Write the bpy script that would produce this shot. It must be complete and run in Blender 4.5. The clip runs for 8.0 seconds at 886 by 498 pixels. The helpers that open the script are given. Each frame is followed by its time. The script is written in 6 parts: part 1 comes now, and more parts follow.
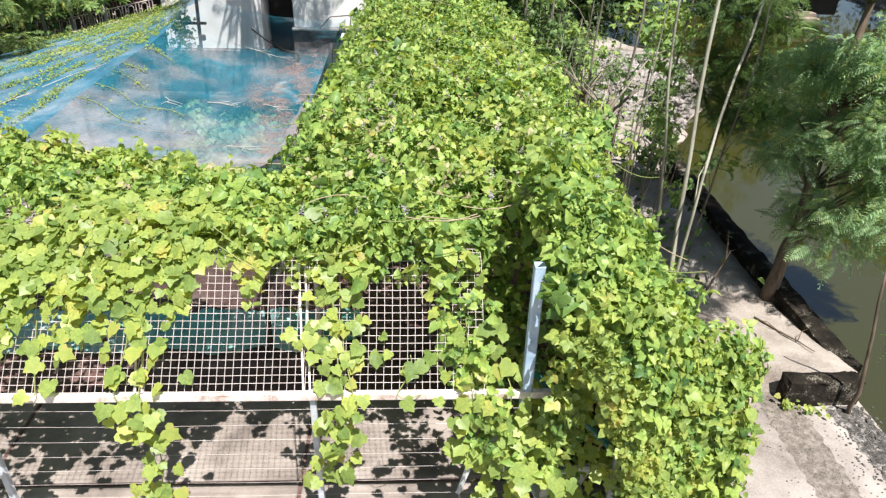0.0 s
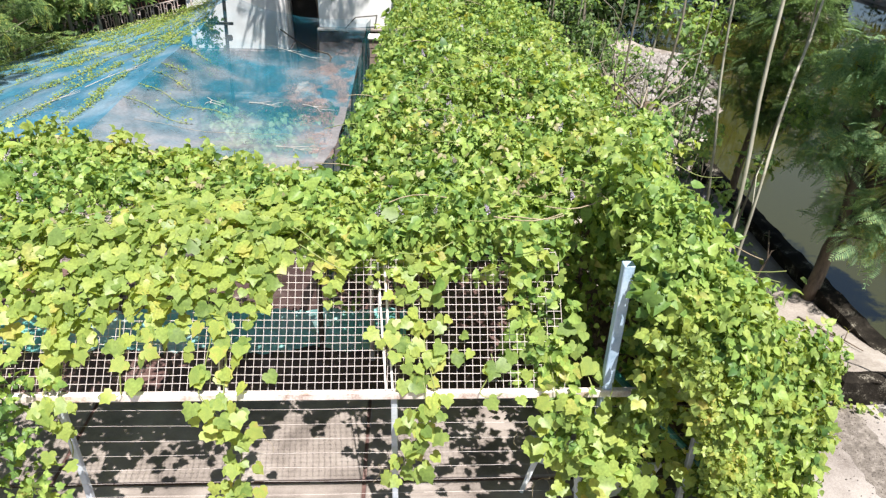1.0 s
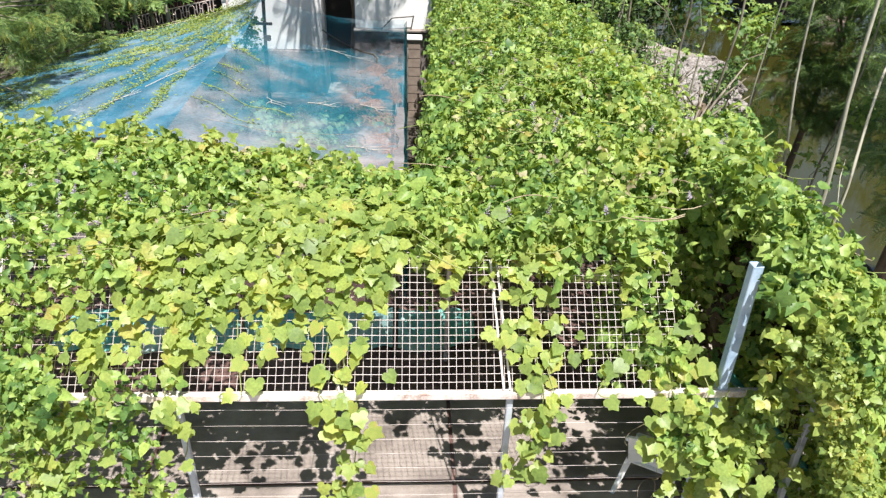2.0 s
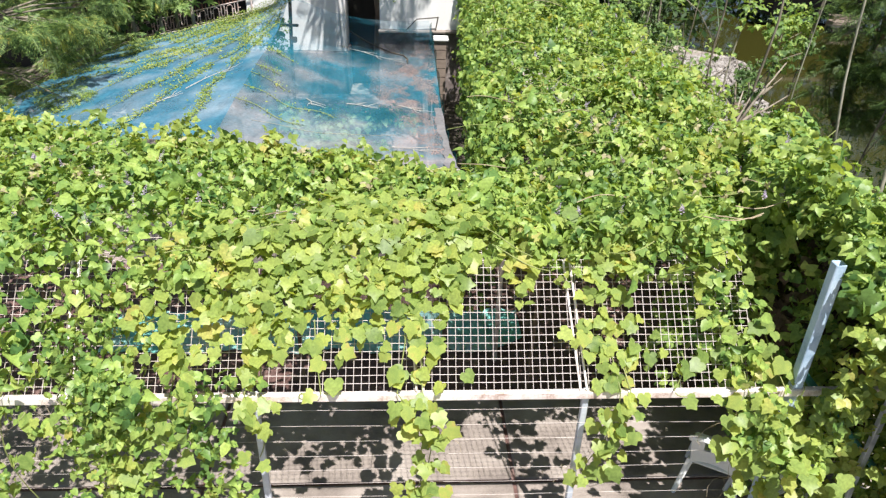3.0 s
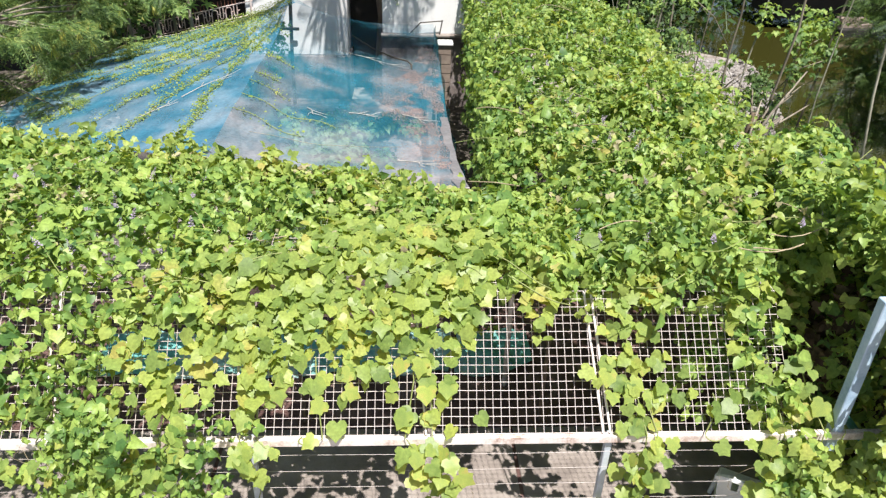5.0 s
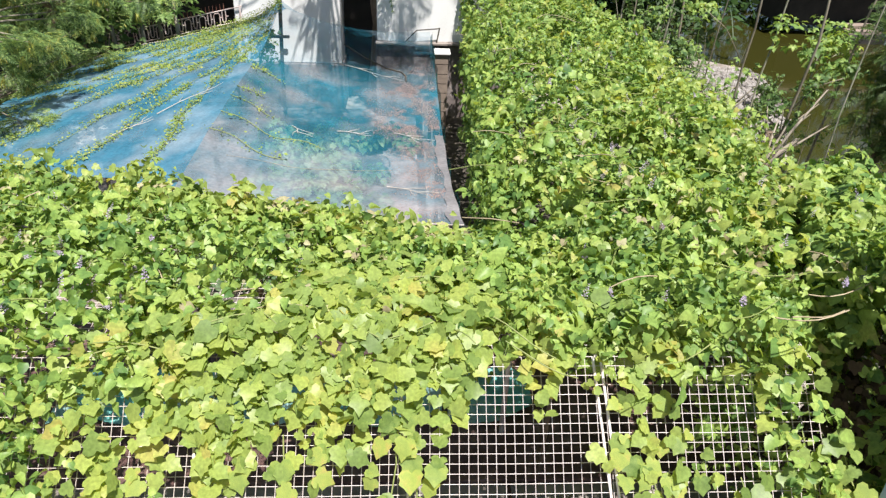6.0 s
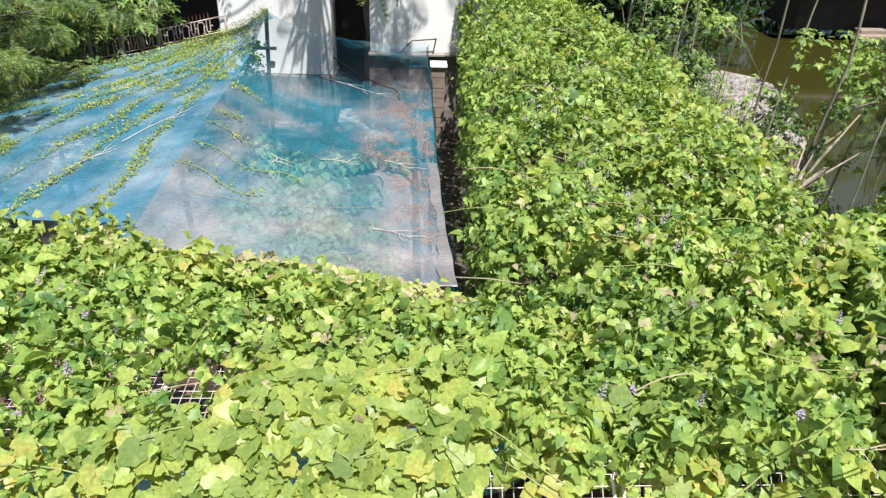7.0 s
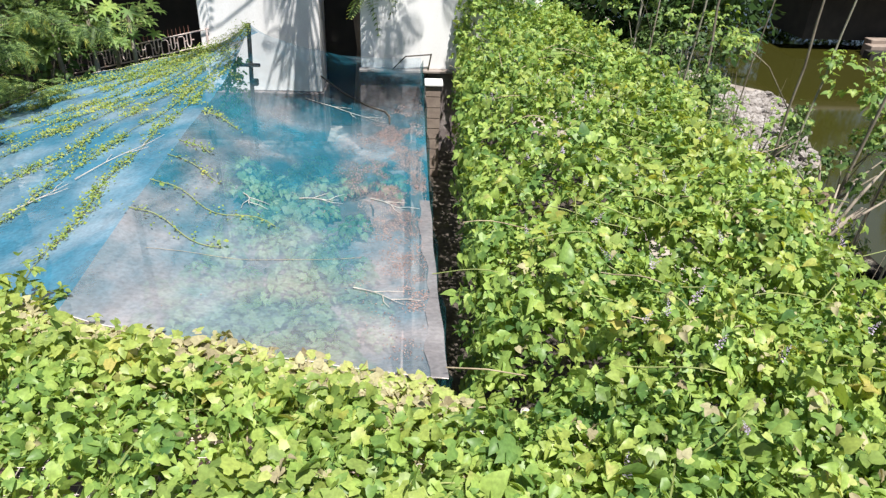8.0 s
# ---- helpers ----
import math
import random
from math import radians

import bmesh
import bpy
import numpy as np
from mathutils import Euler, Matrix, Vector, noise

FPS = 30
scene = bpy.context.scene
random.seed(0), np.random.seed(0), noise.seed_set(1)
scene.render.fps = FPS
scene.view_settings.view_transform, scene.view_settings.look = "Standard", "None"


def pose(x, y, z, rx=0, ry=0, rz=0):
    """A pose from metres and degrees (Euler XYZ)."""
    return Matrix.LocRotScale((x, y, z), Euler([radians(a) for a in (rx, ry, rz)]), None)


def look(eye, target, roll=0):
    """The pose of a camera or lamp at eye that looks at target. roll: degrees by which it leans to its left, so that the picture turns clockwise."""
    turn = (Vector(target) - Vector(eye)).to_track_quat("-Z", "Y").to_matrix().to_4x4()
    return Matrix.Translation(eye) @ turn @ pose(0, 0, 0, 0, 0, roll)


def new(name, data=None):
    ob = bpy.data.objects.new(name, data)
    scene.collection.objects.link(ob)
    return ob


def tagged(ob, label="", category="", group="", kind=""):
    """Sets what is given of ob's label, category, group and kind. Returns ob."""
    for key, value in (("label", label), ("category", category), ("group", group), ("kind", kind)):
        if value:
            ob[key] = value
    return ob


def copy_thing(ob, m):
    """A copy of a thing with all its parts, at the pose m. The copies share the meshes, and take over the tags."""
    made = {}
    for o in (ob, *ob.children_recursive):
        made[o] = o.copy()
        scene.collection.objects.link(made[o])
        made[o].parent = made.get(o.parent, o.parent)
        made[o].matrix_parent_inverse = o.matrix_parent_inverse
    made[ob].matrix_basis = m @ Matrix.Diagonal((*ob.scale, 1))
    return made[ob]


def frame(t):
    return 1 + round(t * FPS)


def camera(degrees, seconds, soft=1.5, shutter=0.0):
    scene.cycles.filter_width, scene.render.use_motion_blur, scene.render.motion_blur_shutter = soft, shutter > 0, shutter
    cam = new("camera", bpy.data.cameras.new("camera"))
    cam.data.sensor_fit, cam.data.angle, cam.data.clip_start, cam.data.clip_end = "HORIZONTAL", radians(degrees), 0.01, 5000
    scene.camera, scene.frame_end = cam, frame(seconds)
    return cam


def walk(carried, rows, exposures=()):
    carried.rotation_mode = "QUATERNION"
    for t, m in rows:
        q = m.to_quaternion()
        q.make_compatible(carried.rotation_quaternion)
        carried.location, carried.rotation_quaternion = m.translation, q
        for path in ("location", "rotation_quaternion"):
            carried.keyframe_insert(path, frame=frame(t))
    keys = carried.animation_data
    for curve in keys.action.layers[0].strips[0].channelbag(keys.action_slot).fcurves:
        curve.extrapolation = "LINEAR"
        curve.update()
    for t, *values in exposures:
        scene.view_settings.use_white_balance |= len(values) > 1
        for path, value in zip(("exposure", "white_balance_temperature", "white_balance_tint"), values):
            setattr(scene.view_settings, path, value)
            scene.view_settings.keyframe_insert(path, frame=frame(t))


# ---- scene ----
cam = camera(65.4, 8.0, soft=1.35)
PATH = [
    (0, (-0.35, 0.129, 5.638), (-0.256, 1.861, 4.642), 1.6),
    (0.5, (-0.649, 0.127, 5.634), (-0.552, 1.859, 4.639), 1.7),
    (1, (-1.016, 0.126, 5.632), (-0.916, 1.858, 4.637), 1.7),
    (1.5, (-1.487, 0.134, 5.624), (-1.38, 1.867, 4.631), 1.9),
    (2, (-1.978, 0.162, 5.598), (-1.868, 1.896, 4.606), 2.0),
    (2.2, (-2.143, 0.172, 5.591), (-2.042, 1.907, 4.6), 1.8),
    (3.3, (-2.656, 0.176, 5.578), (-2.543, 1.911, 4.589), 1.9),
    (3.5, (-2.687, 0.178, 5.577), (-2.57, 1.913, 4.587), 2.1),
    (4, (-2.705, 0.243, 5.574), (-2.596, 1.978, 4.583), 1.8),
    (5.5, (-2.585, 1.005, 5.576), (-2.479, 2.74, 4.586), 2.0),
    (6, (-2.534, 1.436, 5.583), (-2.425, 3.17, 4.594), 2.2),
    (6.5, (-2.476, 1.905, 5.6), (-2.368, 3.64, 4.61), 2.2),
    (7, (-2.411, 2.43, 5.613), (-2.303, 4.164, 4.621), 2.2),
    (7.5, (-2.358, 2.973, 5.611), (-2.249, 4.707, 4.621), 2.2),
    (8, (-2.295, 3.5, 5.614), (-2.184, 5.238, 4.63), 2.3),
]
walk(cam, [(t, look(eye, target, roll)) for t, eye, target, roll in PATH], [(0, 1.02), (1.5, 1.02), (3.5, 0.92), (8, 0.9)])

# ---- light ----
SUN_TRAVEL = Vector((-0.16, 0.415, -1.0)).normalized()   # the way the sunlight goes
world = bpy.data.worlds.new("sky")
scene.world = world
world.use_nodes = True
wn = world.node_tree.nodes
sky = wn.new("ShaderNodeTexSky")
sky.sky_type = "NISHITA"
sky.sun_disc = False
sky.sun_elevation = math.asin(-SUN_TRAVEL.z)
sky.sun_rotation = math.atan2(-SUN_TRAVEL.x, -SUN_TRAVEL.y)
world.node_tree.links.new(sky.outputs[0], wn["Background"].inputs[0])
wn["Background"].inputs[1].default_value = 0.055
sun = new("sun", bpy.data.lights.new("sun", "SUN"))
sun.data.energy = 5.0
sun.data.angle = radians(0.53)
sun.data.color = (1.0, 0.965, 0.905)
sun.matrix_world = look((0, 0, 20), Vector((0, 0, 20)) + SUN_TRAVEL)

# ---- helpers of this scene ----
rng = np.random.default_rng(7)


def mesh_of(name, verts, faces, mat=None, smooth=False):
    me = bpy.data.meshes.new(name)
    me.from_pydata([tuple(v) for v in verts], [], faces)
    if mat:
        me.materials.append(mat)
    if smooth:
        me.polygons.foreach_set("use_smooth", [True] * len(me.polygons))
    me.update()
    return me


def empty(name, x, y, z, label, category, group="", kind=""):
    ob = new(name)
    ob.location = (x, y, z)
    ob.empty_display_size = 0.1
    return tagged(ob, label, category, group, kind)


def under(ob, parent):
    """Makes ob a part of parent without moving it."""
    ob.parent = parent
    ob.matrix_parent_inverse = Matrix.Translation(-parent.location)
    return ob


def part(name, geo, mat, parent, label="", smooth=False):
    """One mesh object under a thing, from a bmesh or (verts, faces), in world metres."""
    if isinstance(geo, tuple):
        me = mesh_of(name, geo[0], geo[1], mat, smooth)
    else:
        me = bpy.data.meshes.new(name)
        geo.to_mesh(me)
        geo.free()
        me.materials.append(mat)
        if smooth:
            me.polygons.foreach_set("use_smooth", [True] * len(me.polygons))
    ob = new(name, me)
    if parent is not None:
        chain = parent
        base = Vector(chain.location)
        while chain.parent:
            chain = chain.parent
        ob.parent = parent
        if parent.type == "EMPTY":
            ob.matrix_parent_inverse = Matrix.Translation(-base)
    return tagged(ob, label)


def box(x0, x1, y0, y1, z0, z1, bevel=0.004):
    bm = bmesh.new()
    bmesh.ops.create_cube(bm, size=1.0)
    for v in bm.verts:
        v.co = Vector(((x0 + x1) / 2 + v.co.x * (x1 - x0), (y0 + y1) / 2 + v.co.y * (y1 - y0), (z0 + z1) / 2 + v.co.z * (z1 - z0)))
    if bevel:
        bmesh.ops.bevel(bm, geom=list(bm.edges), offset=bevel, segments=1, affect="EDGES")
    return bm


def tube(points, radii, sides=6, cap=True):
    """A tapered tube along a line of points."""
    pts = [Vector(p) for p in points]
    if not isinstance(radii, (list, tuple)):
        radii = [radii] * len(pts)
    verts, faces = [], []
    for i, p in enumerate(pts):
        way = (pts[min(i + 1, len(pts) - 1)] - pts[max(i - 1, 0)]).normalized()
        side = way.cross(Vector((0.31, 0.2, 0.93)) if abs(way.z) < 0.9 else Vector((1, 0.1, 0))).normalized()
        up = side.cross(way)
        for k in range(sides):
            a = 2 * math.pi * k / sides
            verts.append(p + radii[i] * (math.cos(a) * side + math.sin(a) * up))
    for i in range(len(pts) - 1):
        for k in range(sides):
            k2 = (k + 1) % sides
            faces.append((i * sides + k, i * sides + k2, (i + 1) * sides + k2, (i + 1) * sides + k))
    if cap:
        faces.append(tuple(range(sides))[::-1])
        faces.append(tuple((len(pts) - 1) * sides + k for k in range(sides)))
    return verts, faces


def joined(pieces):
    verts, faces = [], []
    for v, f in pieces:
        n = len(verts)
        verts += list(v)
        faces += [tuple(i + n for i in face) for face in f]
    return verts, faces


def scatter(name, templates, mats, which, mat, smooth=True):
    """One mesh of many copies: templates (verts n x 3, faces), an array of 3 x 4 matrices, and each copy's template."""
    all_v, starts, loops, n = [], [], [], 0
    totals = []
    for k, (tv, tf) in enumerate(templates):
        sel = mats[which == k]
        if not len(sel):
            continue
        tv = np.array(tv, float)
        v = np.einsum("nij,vj->nvi", sel[:, :, :3], tv) + sel[:, None, :, 3]
        flat = np.concatenate([np.array(f) for f in tf])
        sizes = np.array([len(f) for f in tf])
        idx = (flat[None] + (np.arange(len(sel)) * len(tv))[:, None] + n).ravel()
        all_v.append(v.reshape(-1, 3))
        loops.append(idx)
        totals.append(np.tile(sizes, len(sel)))
        n += len(sel) * len(tv)
    v, idx, size = np.concatenate(all_v), np.concatenate(loops), np.concatenate(totals)
    me = bpy.data.meshes.new(name)
    me.vertices.add(len(v))
    me.vertices.foreach_set("co", v.ravel())
    me.loops.add(len(idx))
    me.loops.foreach_set("vertex_index", idx.astype(np.int32))
    me.polygons.add(len(size))
    me.polygons.foreach_set("loop_start", (np.cumsum(size) - size).astype(np.int32))
    me.materials.append(mat)
    me.update(calc_edges=True)
    me.validate()
    if smooth:
        me.polygons.foreach_set("use_smooth", np.ones(len(me.polygons), bool))
    return me


def frames_at(pos, normal, heading, size):
    """3 x 4 matrices: z along normal, y along heading as far as it can, scaled by size."""
    z = normal / np.linalg.norm(normal, axis=1, keepdims=True)
    y = heading - (heading * z).sum(1, keepdims=True) * z
    y /= np.linalg.norm(y, axis=1, keepdims=True) + 1e-9
    x = np.cross(y, z)
    m = np.stack([x, y, z], 2) * size[:, None, None]
    return np.concatenate([m, pos[:, :, None]], 2)


def wave(x, y, seed=0.0):
    """Smooth bumps between about -1 and 1, for heaps and sags."""
    return (np.sin(1.3 * x + 0.7 * y + seed) + np.sin(-0.9 * x + 1.9 * y + 2.1 * seed + 1) + np.sin(2.7 * x + 1.1 * y + 3 * seed)
            + 0.7 * np.sin(4.1 * x - 3.3 * y + seed) + 0.6 * np.sin(2.2 * x + 5.3 * y + 2 * seed)) / 4.3


# ---- materials ----
def material(name, colors, scale=4.0, rough=0.8, bump=0.2, detail=6.0, fine=60.0, metal=0.0, spec=0.5, stretch=(1, 1, 1)):
    """A rough surface whose colour wanders between the given ones at two scales, with relief."""
    m = bpy.data.materials.new(name)
    m.use_nodes = True
    n, l = m.node_tree.nodes, m.node_tree.links
    b = n["Principled BSDF"]
    co = n.new("ShaderNodeTexCoord")
    mp = n.new("ShaderNodeMapping")
    mp.inputs["Scale"].default_value = stretch
    l.new(co.outputs["Object"], mp.inputs[0])
    big = n.new("ShaderNodeTexNoise")
    big.inputs["Scale"].default_value = scale
    big.inputs["Detail"].default_value = detail
    big.inputs["Roughness"].default_value = 0.62
    small = n.new("ShaderNodeTexNoise")
    small.inputs["Scale"].default_value = fine
    small.inputs["Detail"].default_value = 3
    for t in (big, small):
        l.new(mp.outputs[0], t.inputs["Vector"])
    mix = n.new("ShaderNodeMath")
    mix.operation = "MULTIPLY_ADD"
    mix.inputs[1].default_value = 0.35
    l.new(small.outputs[0], mix.inputs[0])
    l.new(big.outputs[0], mix.inputs[2])
    ramp = n.new("ShaderNodeValToRGB")
    els = ramp.color_ramp.elements
    lo, hi = 0.45, 0.9
    for i, c in enumerate(colors):
        p = lo + (hi - lo) * i / max(1, len(colors) - 1)
        e = els[i] if i < 2 else els.new(p)
        e.position, e.color = p, (*c, 1)
    l.new(mix.outputs[0], ramp.inputs[0])
    l.new(ramp.outputs[0], b.inputs["Base Color"])
    b.inputs["Roughness"].default_value = rough
    b.inputs["Metallic"].default_value = metal
    b.inputs["Specular IOR Level"].default_value = spec
    if bump:
        bp = n.new("ShaderNodeBump")
        bp.inputs["Strength"].default_value = bump
        bp.inputs["Distance"].default_value = 0.02
        l.new(mix.outputs[0], bp.inputs["Height"])
        l.new(bp.outputs[0], b.inputs["Normal"])
    return m


def leaf_material(name, colors, lucent=0.45, rough=0.5):
    """A leaf: each one has its own green, a paler midrib side and light coming through the blade."""
    m = bpy.data.materials.new(name)
    m.use_nodes = True
    n, l = m.node_tree.nodes, m.node_tree.links
    b, out = n["Principled BSDF"], n["Material Output"]
    geo, info = n.new("ShaderNodeNewGeometry"), n.new("ShaderNodeObjectInfo")
    add = n.new("ShaderNodeMath")
    l.new(geo.outputs["Random Per Island"], add.inputs[0])
    l.new(info.outputs["Random"], add.inputs[1])
    frac = n.new("ShaderNodeMath")
    frac.operation = "FRACT"
    l.new(add.outputs[0], frac.inputs[0])
    ramp = n.new("ShaderNodeValToRGB")
    els = ramp.color_ramp.elements
    for i, (p, c) in enumerate(colors):
        e = els[i] if i < 2 else els.new(p)
        e.position, e.color = p, (*c, 1)
    # patches of older and younger growth
    co = n.new("ShaderNodeTexCoord")
    grown, age = n.new("ShaderNodeTexNoise"), n.new("ShaderNodeMath")
    grown.inputs["Scale"].default_value = 2.1
    grown.inputs["Detail"].default_value = 3
    l.new(co.outputs["Object"], grown.inputs["Vector"])
    age.operation, age.use_clamp = "MULTIPLY_ADD", True
    age.inputs[1].default_value, age.inputs[2].default_value = 1.3, -0.52
    l.new(grown.outputs[0], age.inputs[0])
    own = n.new("ShaderNodeMath")
    own.operation = "MULTIPLY_ADD"
    own.inputs[1].default_value = 0.72
    l.new(frac.outputs[0], own.inputs[0])
    l.new(age.outputs[0], own.inputs[2])
    l.new(own.outputs[0], ramp.inputs[0])
    vein = n.new("ShaderNodeTexNoise")
    vein.inputs["Scale"].default_value = 45
    vein.inputs["Detail"].default_value = 2
    l.new(co.outputs["Object"], vein.inputs["Vector"])
    mr = n.new("ShaderNodeMapRange")
    mr.inputs[1].default_value, mr.inputs[2].default_value = 0.3, 0.7
    mr.inputs[3].default_value, mr.inputs[4].default_value = 0.78, 1.15
    l.new(vein.outputs[0], mr.inputs[0])
    mul = n.new("ShaderNodeVectorMath")
    mul.operation = "SCALE"
    l.new(ramp.outputs[0], mul.inputs[0])
    l.new(mr.outputs[0], mul.inputs["Scale"])
    l.new(mul.outputs[0], b.inputs["Base Color"])
    b.inputs["Roughness"].default_value = rough
    b.inputs["Specular IOR Level"].default_value = 0.34
    tr = n.new("ShaderNodeBsdfTranslucent")
    warm = n.new("ShaderNodeMix")
    warm.data_type, warm.blend_type = "RGBA", "MULTIPLY"
    warm.inputs[0].default_value = 1.0
    warm.inputs[7].default_value = (1.25, 1.1, 0.5, 1)
    l.new(mul.outputs[0], warm.inputs[6])
    l.new(warm.outputs[2], tr.inputs[0])
    ms = n.new("ShaderNodeMixShader")
    ms.inputs[0].default_value = lucent
    l.new(b.outputs[0], ms.inputs[1])
    l.new(tr.outputs[0], ms.inputs[2])
    l.new(ms.outputs[0], out.inputs[0])
    return m


LEAF = leaf_material("vine_leaf", [(0.0, (0.0645, 0.152, 0.0449)), (0.3, (0.176, 0.295, 0.0767)), (0.6, (0.309, 0.438, 0.106)), (0.93, (0.394, 0.498, 0.13)), (1.0, (0.444, 0.432, 0.163))], 0.4, 0.44)
LEAF_YOUNG = leaf_material("young_vine_leaf", [(0.0, (0.161, 0.252, 0.065)), (0.35, (0.297, 0.404, 0.114)), (0.8, (0.428, 0.509, 0.128)), (1.0, (0.529, 0.477, 0.146))], 0.5, 0.4)
FEATHER = leaf_material("feathery_leaf", [(0.0, (0.035, 0.08, 0.028)), (0.45, (0.11, 0.19, 0.06)), (0.85, (0.27, 0.37, 0.12)), (1.0, (0.42, 0.42, 0.12))], 0.32)
# paler copy of FEATHER with the sunlight put into its greens
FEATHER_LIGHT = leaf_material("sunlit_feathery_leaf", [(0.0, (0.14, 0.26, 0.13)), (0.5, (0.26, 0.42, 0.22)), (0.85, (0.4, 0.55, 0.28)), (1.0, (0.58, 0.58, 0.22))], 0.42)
YOUNG_GREEN = leaf_material("young_tree_leaf", [(0.0, (0.09, 0.18, 0.05)), (0.5, (0.24, 0.37, 0.1)), (1.0, (0.42, 0.52, 0.15))], 0.45)
FEATHER_DARK = leaf_material("shrub_leaf", [(0.0, (0.03, 0.07, 0.02)), (0.5, (0.09, 0.16, 0.045)), (1.0, (0.2, 0.29, 0.09))], 0.35)
WOODS = leaf_material("woods_leaf", [(0.0, (0.02, 0.05, 0.015)), (0.6, (0.04, 0.09, 0.02)), (1.0, (0.08, 0.14, 0.03))], 0.3)
NET_VINE = leaf_material("net_vine_leaf", [(0.0, (0.12, 0.21, 0.05)), (0.5, (0.27, 0.36, 0.09)), (1.0, (0.47, 0.48, 0.13))], 0.4)
POD = leaf_material("seed_pod", [(0.0, (0.3, 0.34, 0.08)), (0.5, (0.46, 0.48, 0.1)), (1.0, (0.55, 0.42, 0.14))], 0.35)
CROP = leaf_material("crop_leaf", [(0.0, (0.1, 0.2, 0.09)), (0.5, (0.26, 0.4, 0.18)), (1.0, (0.5, 0.6, 0.36))], 0.4)
DRY = leaf_material("dry_leaf", [(0.0, (0.2, 0.13, 0.12)), (0.5, (0.3, 0.215, 0.205)), (1.0, (0.4, 0.31, 0.3))], 0.2, 0.8)
TAN = leaf_material("withered_leaf", [(0.0, (0.2, 0.16, 0.09)), (0.3, (0.37, 0.335, 0.2)), (0.55, (0.47, 0.44, 0.26)), (0.65, (0.4, 0.44, 0.14)), (1.0, (0.3, 0.4, 0.1))], 0.3, 0.7)
# leaf darkened to brown for the shade inside the vine
SHADE_LEAF = leaf_material("shade_brown_leaf", [(0.0, (0.05, 0.035, 0.025)), (0.6, (0.1, 0.075, 0.05)), (1.0, (0.16, 0.14, 0.07))], 0.1, 0.8)
PETAL = leaf_material("petal", [(0.0, (0.36, 0.3, 0.46)), (0.6, (0.5, 0.44, 0.56)), (1.0, (0.64, 0.58, 0.64))], 0.3)
STEM = material("vine_stem", [(0.12, 0.17, 0.04), (0.25, 0.26, 0.09)], 8, 0.7)
DEAD = material("dead_vine", [(0.2, 0.15, 0.09), (0.42, 0.35, 0.24)], 8, 0.85)
BARK_PALE = material("pale_bark", [(0.17, 0.155, 0.115), (0.32, 0.3, 0.235), (0.42, 0.4, 0.33)], 6, 0.85, 0.4, stretch=(1, 1, 0.25))
BARK_GREY = material("grey_bark", [(0.1, 0.08, 0.06), (0.2, 0.17, 0.13), (0.34, 0.3, 0.24)], 6, 0.85, 0.4, stretch=(1, 1, 0.25))
BARK_DARK = material("dark_bark", [(0.05, 0.035, 0.025), (0.12, 0.085, 0.06), (0.2, 0.15, 0.1)], 6, 0.9, 0.5, stretch=(1, 1, 0.3))
WHITE_STEEL = material("white_painted_steel", [(0.34, 0.22, 0.17), (0.62, 0.53, 0.49), (0.76, 0.71, 0.69), (0.8, 0.77, 0.76)], 6, 0.45, 0.1)
WIRE = material("mesh_wire", [(0.44, 0.36, 0.34), (0.64, 0.58, 0.56)], 9, 0.5, 0.0)
BLUE_STEEL = material("pale_blue_paint", [(0.26, 0.37, 0.5), (0.4, 0.52, 0.66), (0.52, 0.62, 0.74)], 5, 0.4, 0.1)
PALE_STEEL = material("pale_grey_paint", [(0.3, 0.33, 0.38), (0.46, 0.5, 0.56), (0.56, 0.6, 0.66)], 6, 0.45, 0.1)
NET_PIPE = material("teal_paint", [(0.02, 0.12, 0.1), (0.05, 0.24, 0.2)], 5, 0.45, 0.05)
CONCRETE = material("worn_concrete", [(0.12, 0.098, 0.088), (0.25, 0.21, 0.19), (0.36, 0.315, 0.29)], 1.6, 0.9, 0.5, fine=90)
PALE_CONCRETE = material("pale_concrete", [(0.14, 0.115, 0.1), (0.28, 0.245, 0.225), (0.39, 0.355, 0.33)], 1.2, 0.9, 0.6, fine=70)
GRAVEL = material("gravel", [(0.08, 0.067, 0.057), (0.16, 0.136, 0.118), (0.27, 0.235, 0.21)], 14, 0.95, 0.9, fine=45)
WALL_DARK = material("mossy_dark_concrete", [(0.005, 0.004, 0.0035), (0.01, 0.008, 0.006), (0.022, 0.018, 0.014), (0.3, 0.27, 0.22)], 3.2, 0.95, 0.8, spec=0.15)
SOIL = material("dirt", [(0.14, 0.112, 0.095), (0.29, 0.25, 0.22), (0.43, 0.385, 0.35)], 1.1, 0.95, 0.6, fine=40)
DAMP = material("damp_soil", [(0.06, 0.028, 0.025), (0.12, 0.065, 0.058), (0.22, 0.145, 0.13)], 2.5, 0.9, 0.7, fine=50)
# soil and debris, darkened for the shadow that lies on them
SHADE_SOIL = material("shaded_soil_litter", [(0.022, 0.018, 0.014), (0.05, 0.04, 0.032), (0.13, 0.11, 0.09)], 6, 0.95, 0.8, fine=40)
NET_SOIL = material("mottled_soil", [(0.05, 0.042, 0.038), (0.12, 0.097, 0.09), (0.27, 0.21, 0.195), (0.4, 0.325, 0.305)], 1.1, 0.95, 0.6, fine=30)
LITTER = material("leaf_litter", [(0.2, 0.12, 0.1), (0.36, 0.24, 0.21), (0.46, 0.36, 0.32)], 3, 0.95, 0.6, fine=50)
STONE = material("pale_rubble", [(0.1, 0.085, 0.075), (0.24, 0.215, 0.2), (0.42, 0.395, 0.38)], 2.0, 0.9, 0.8)
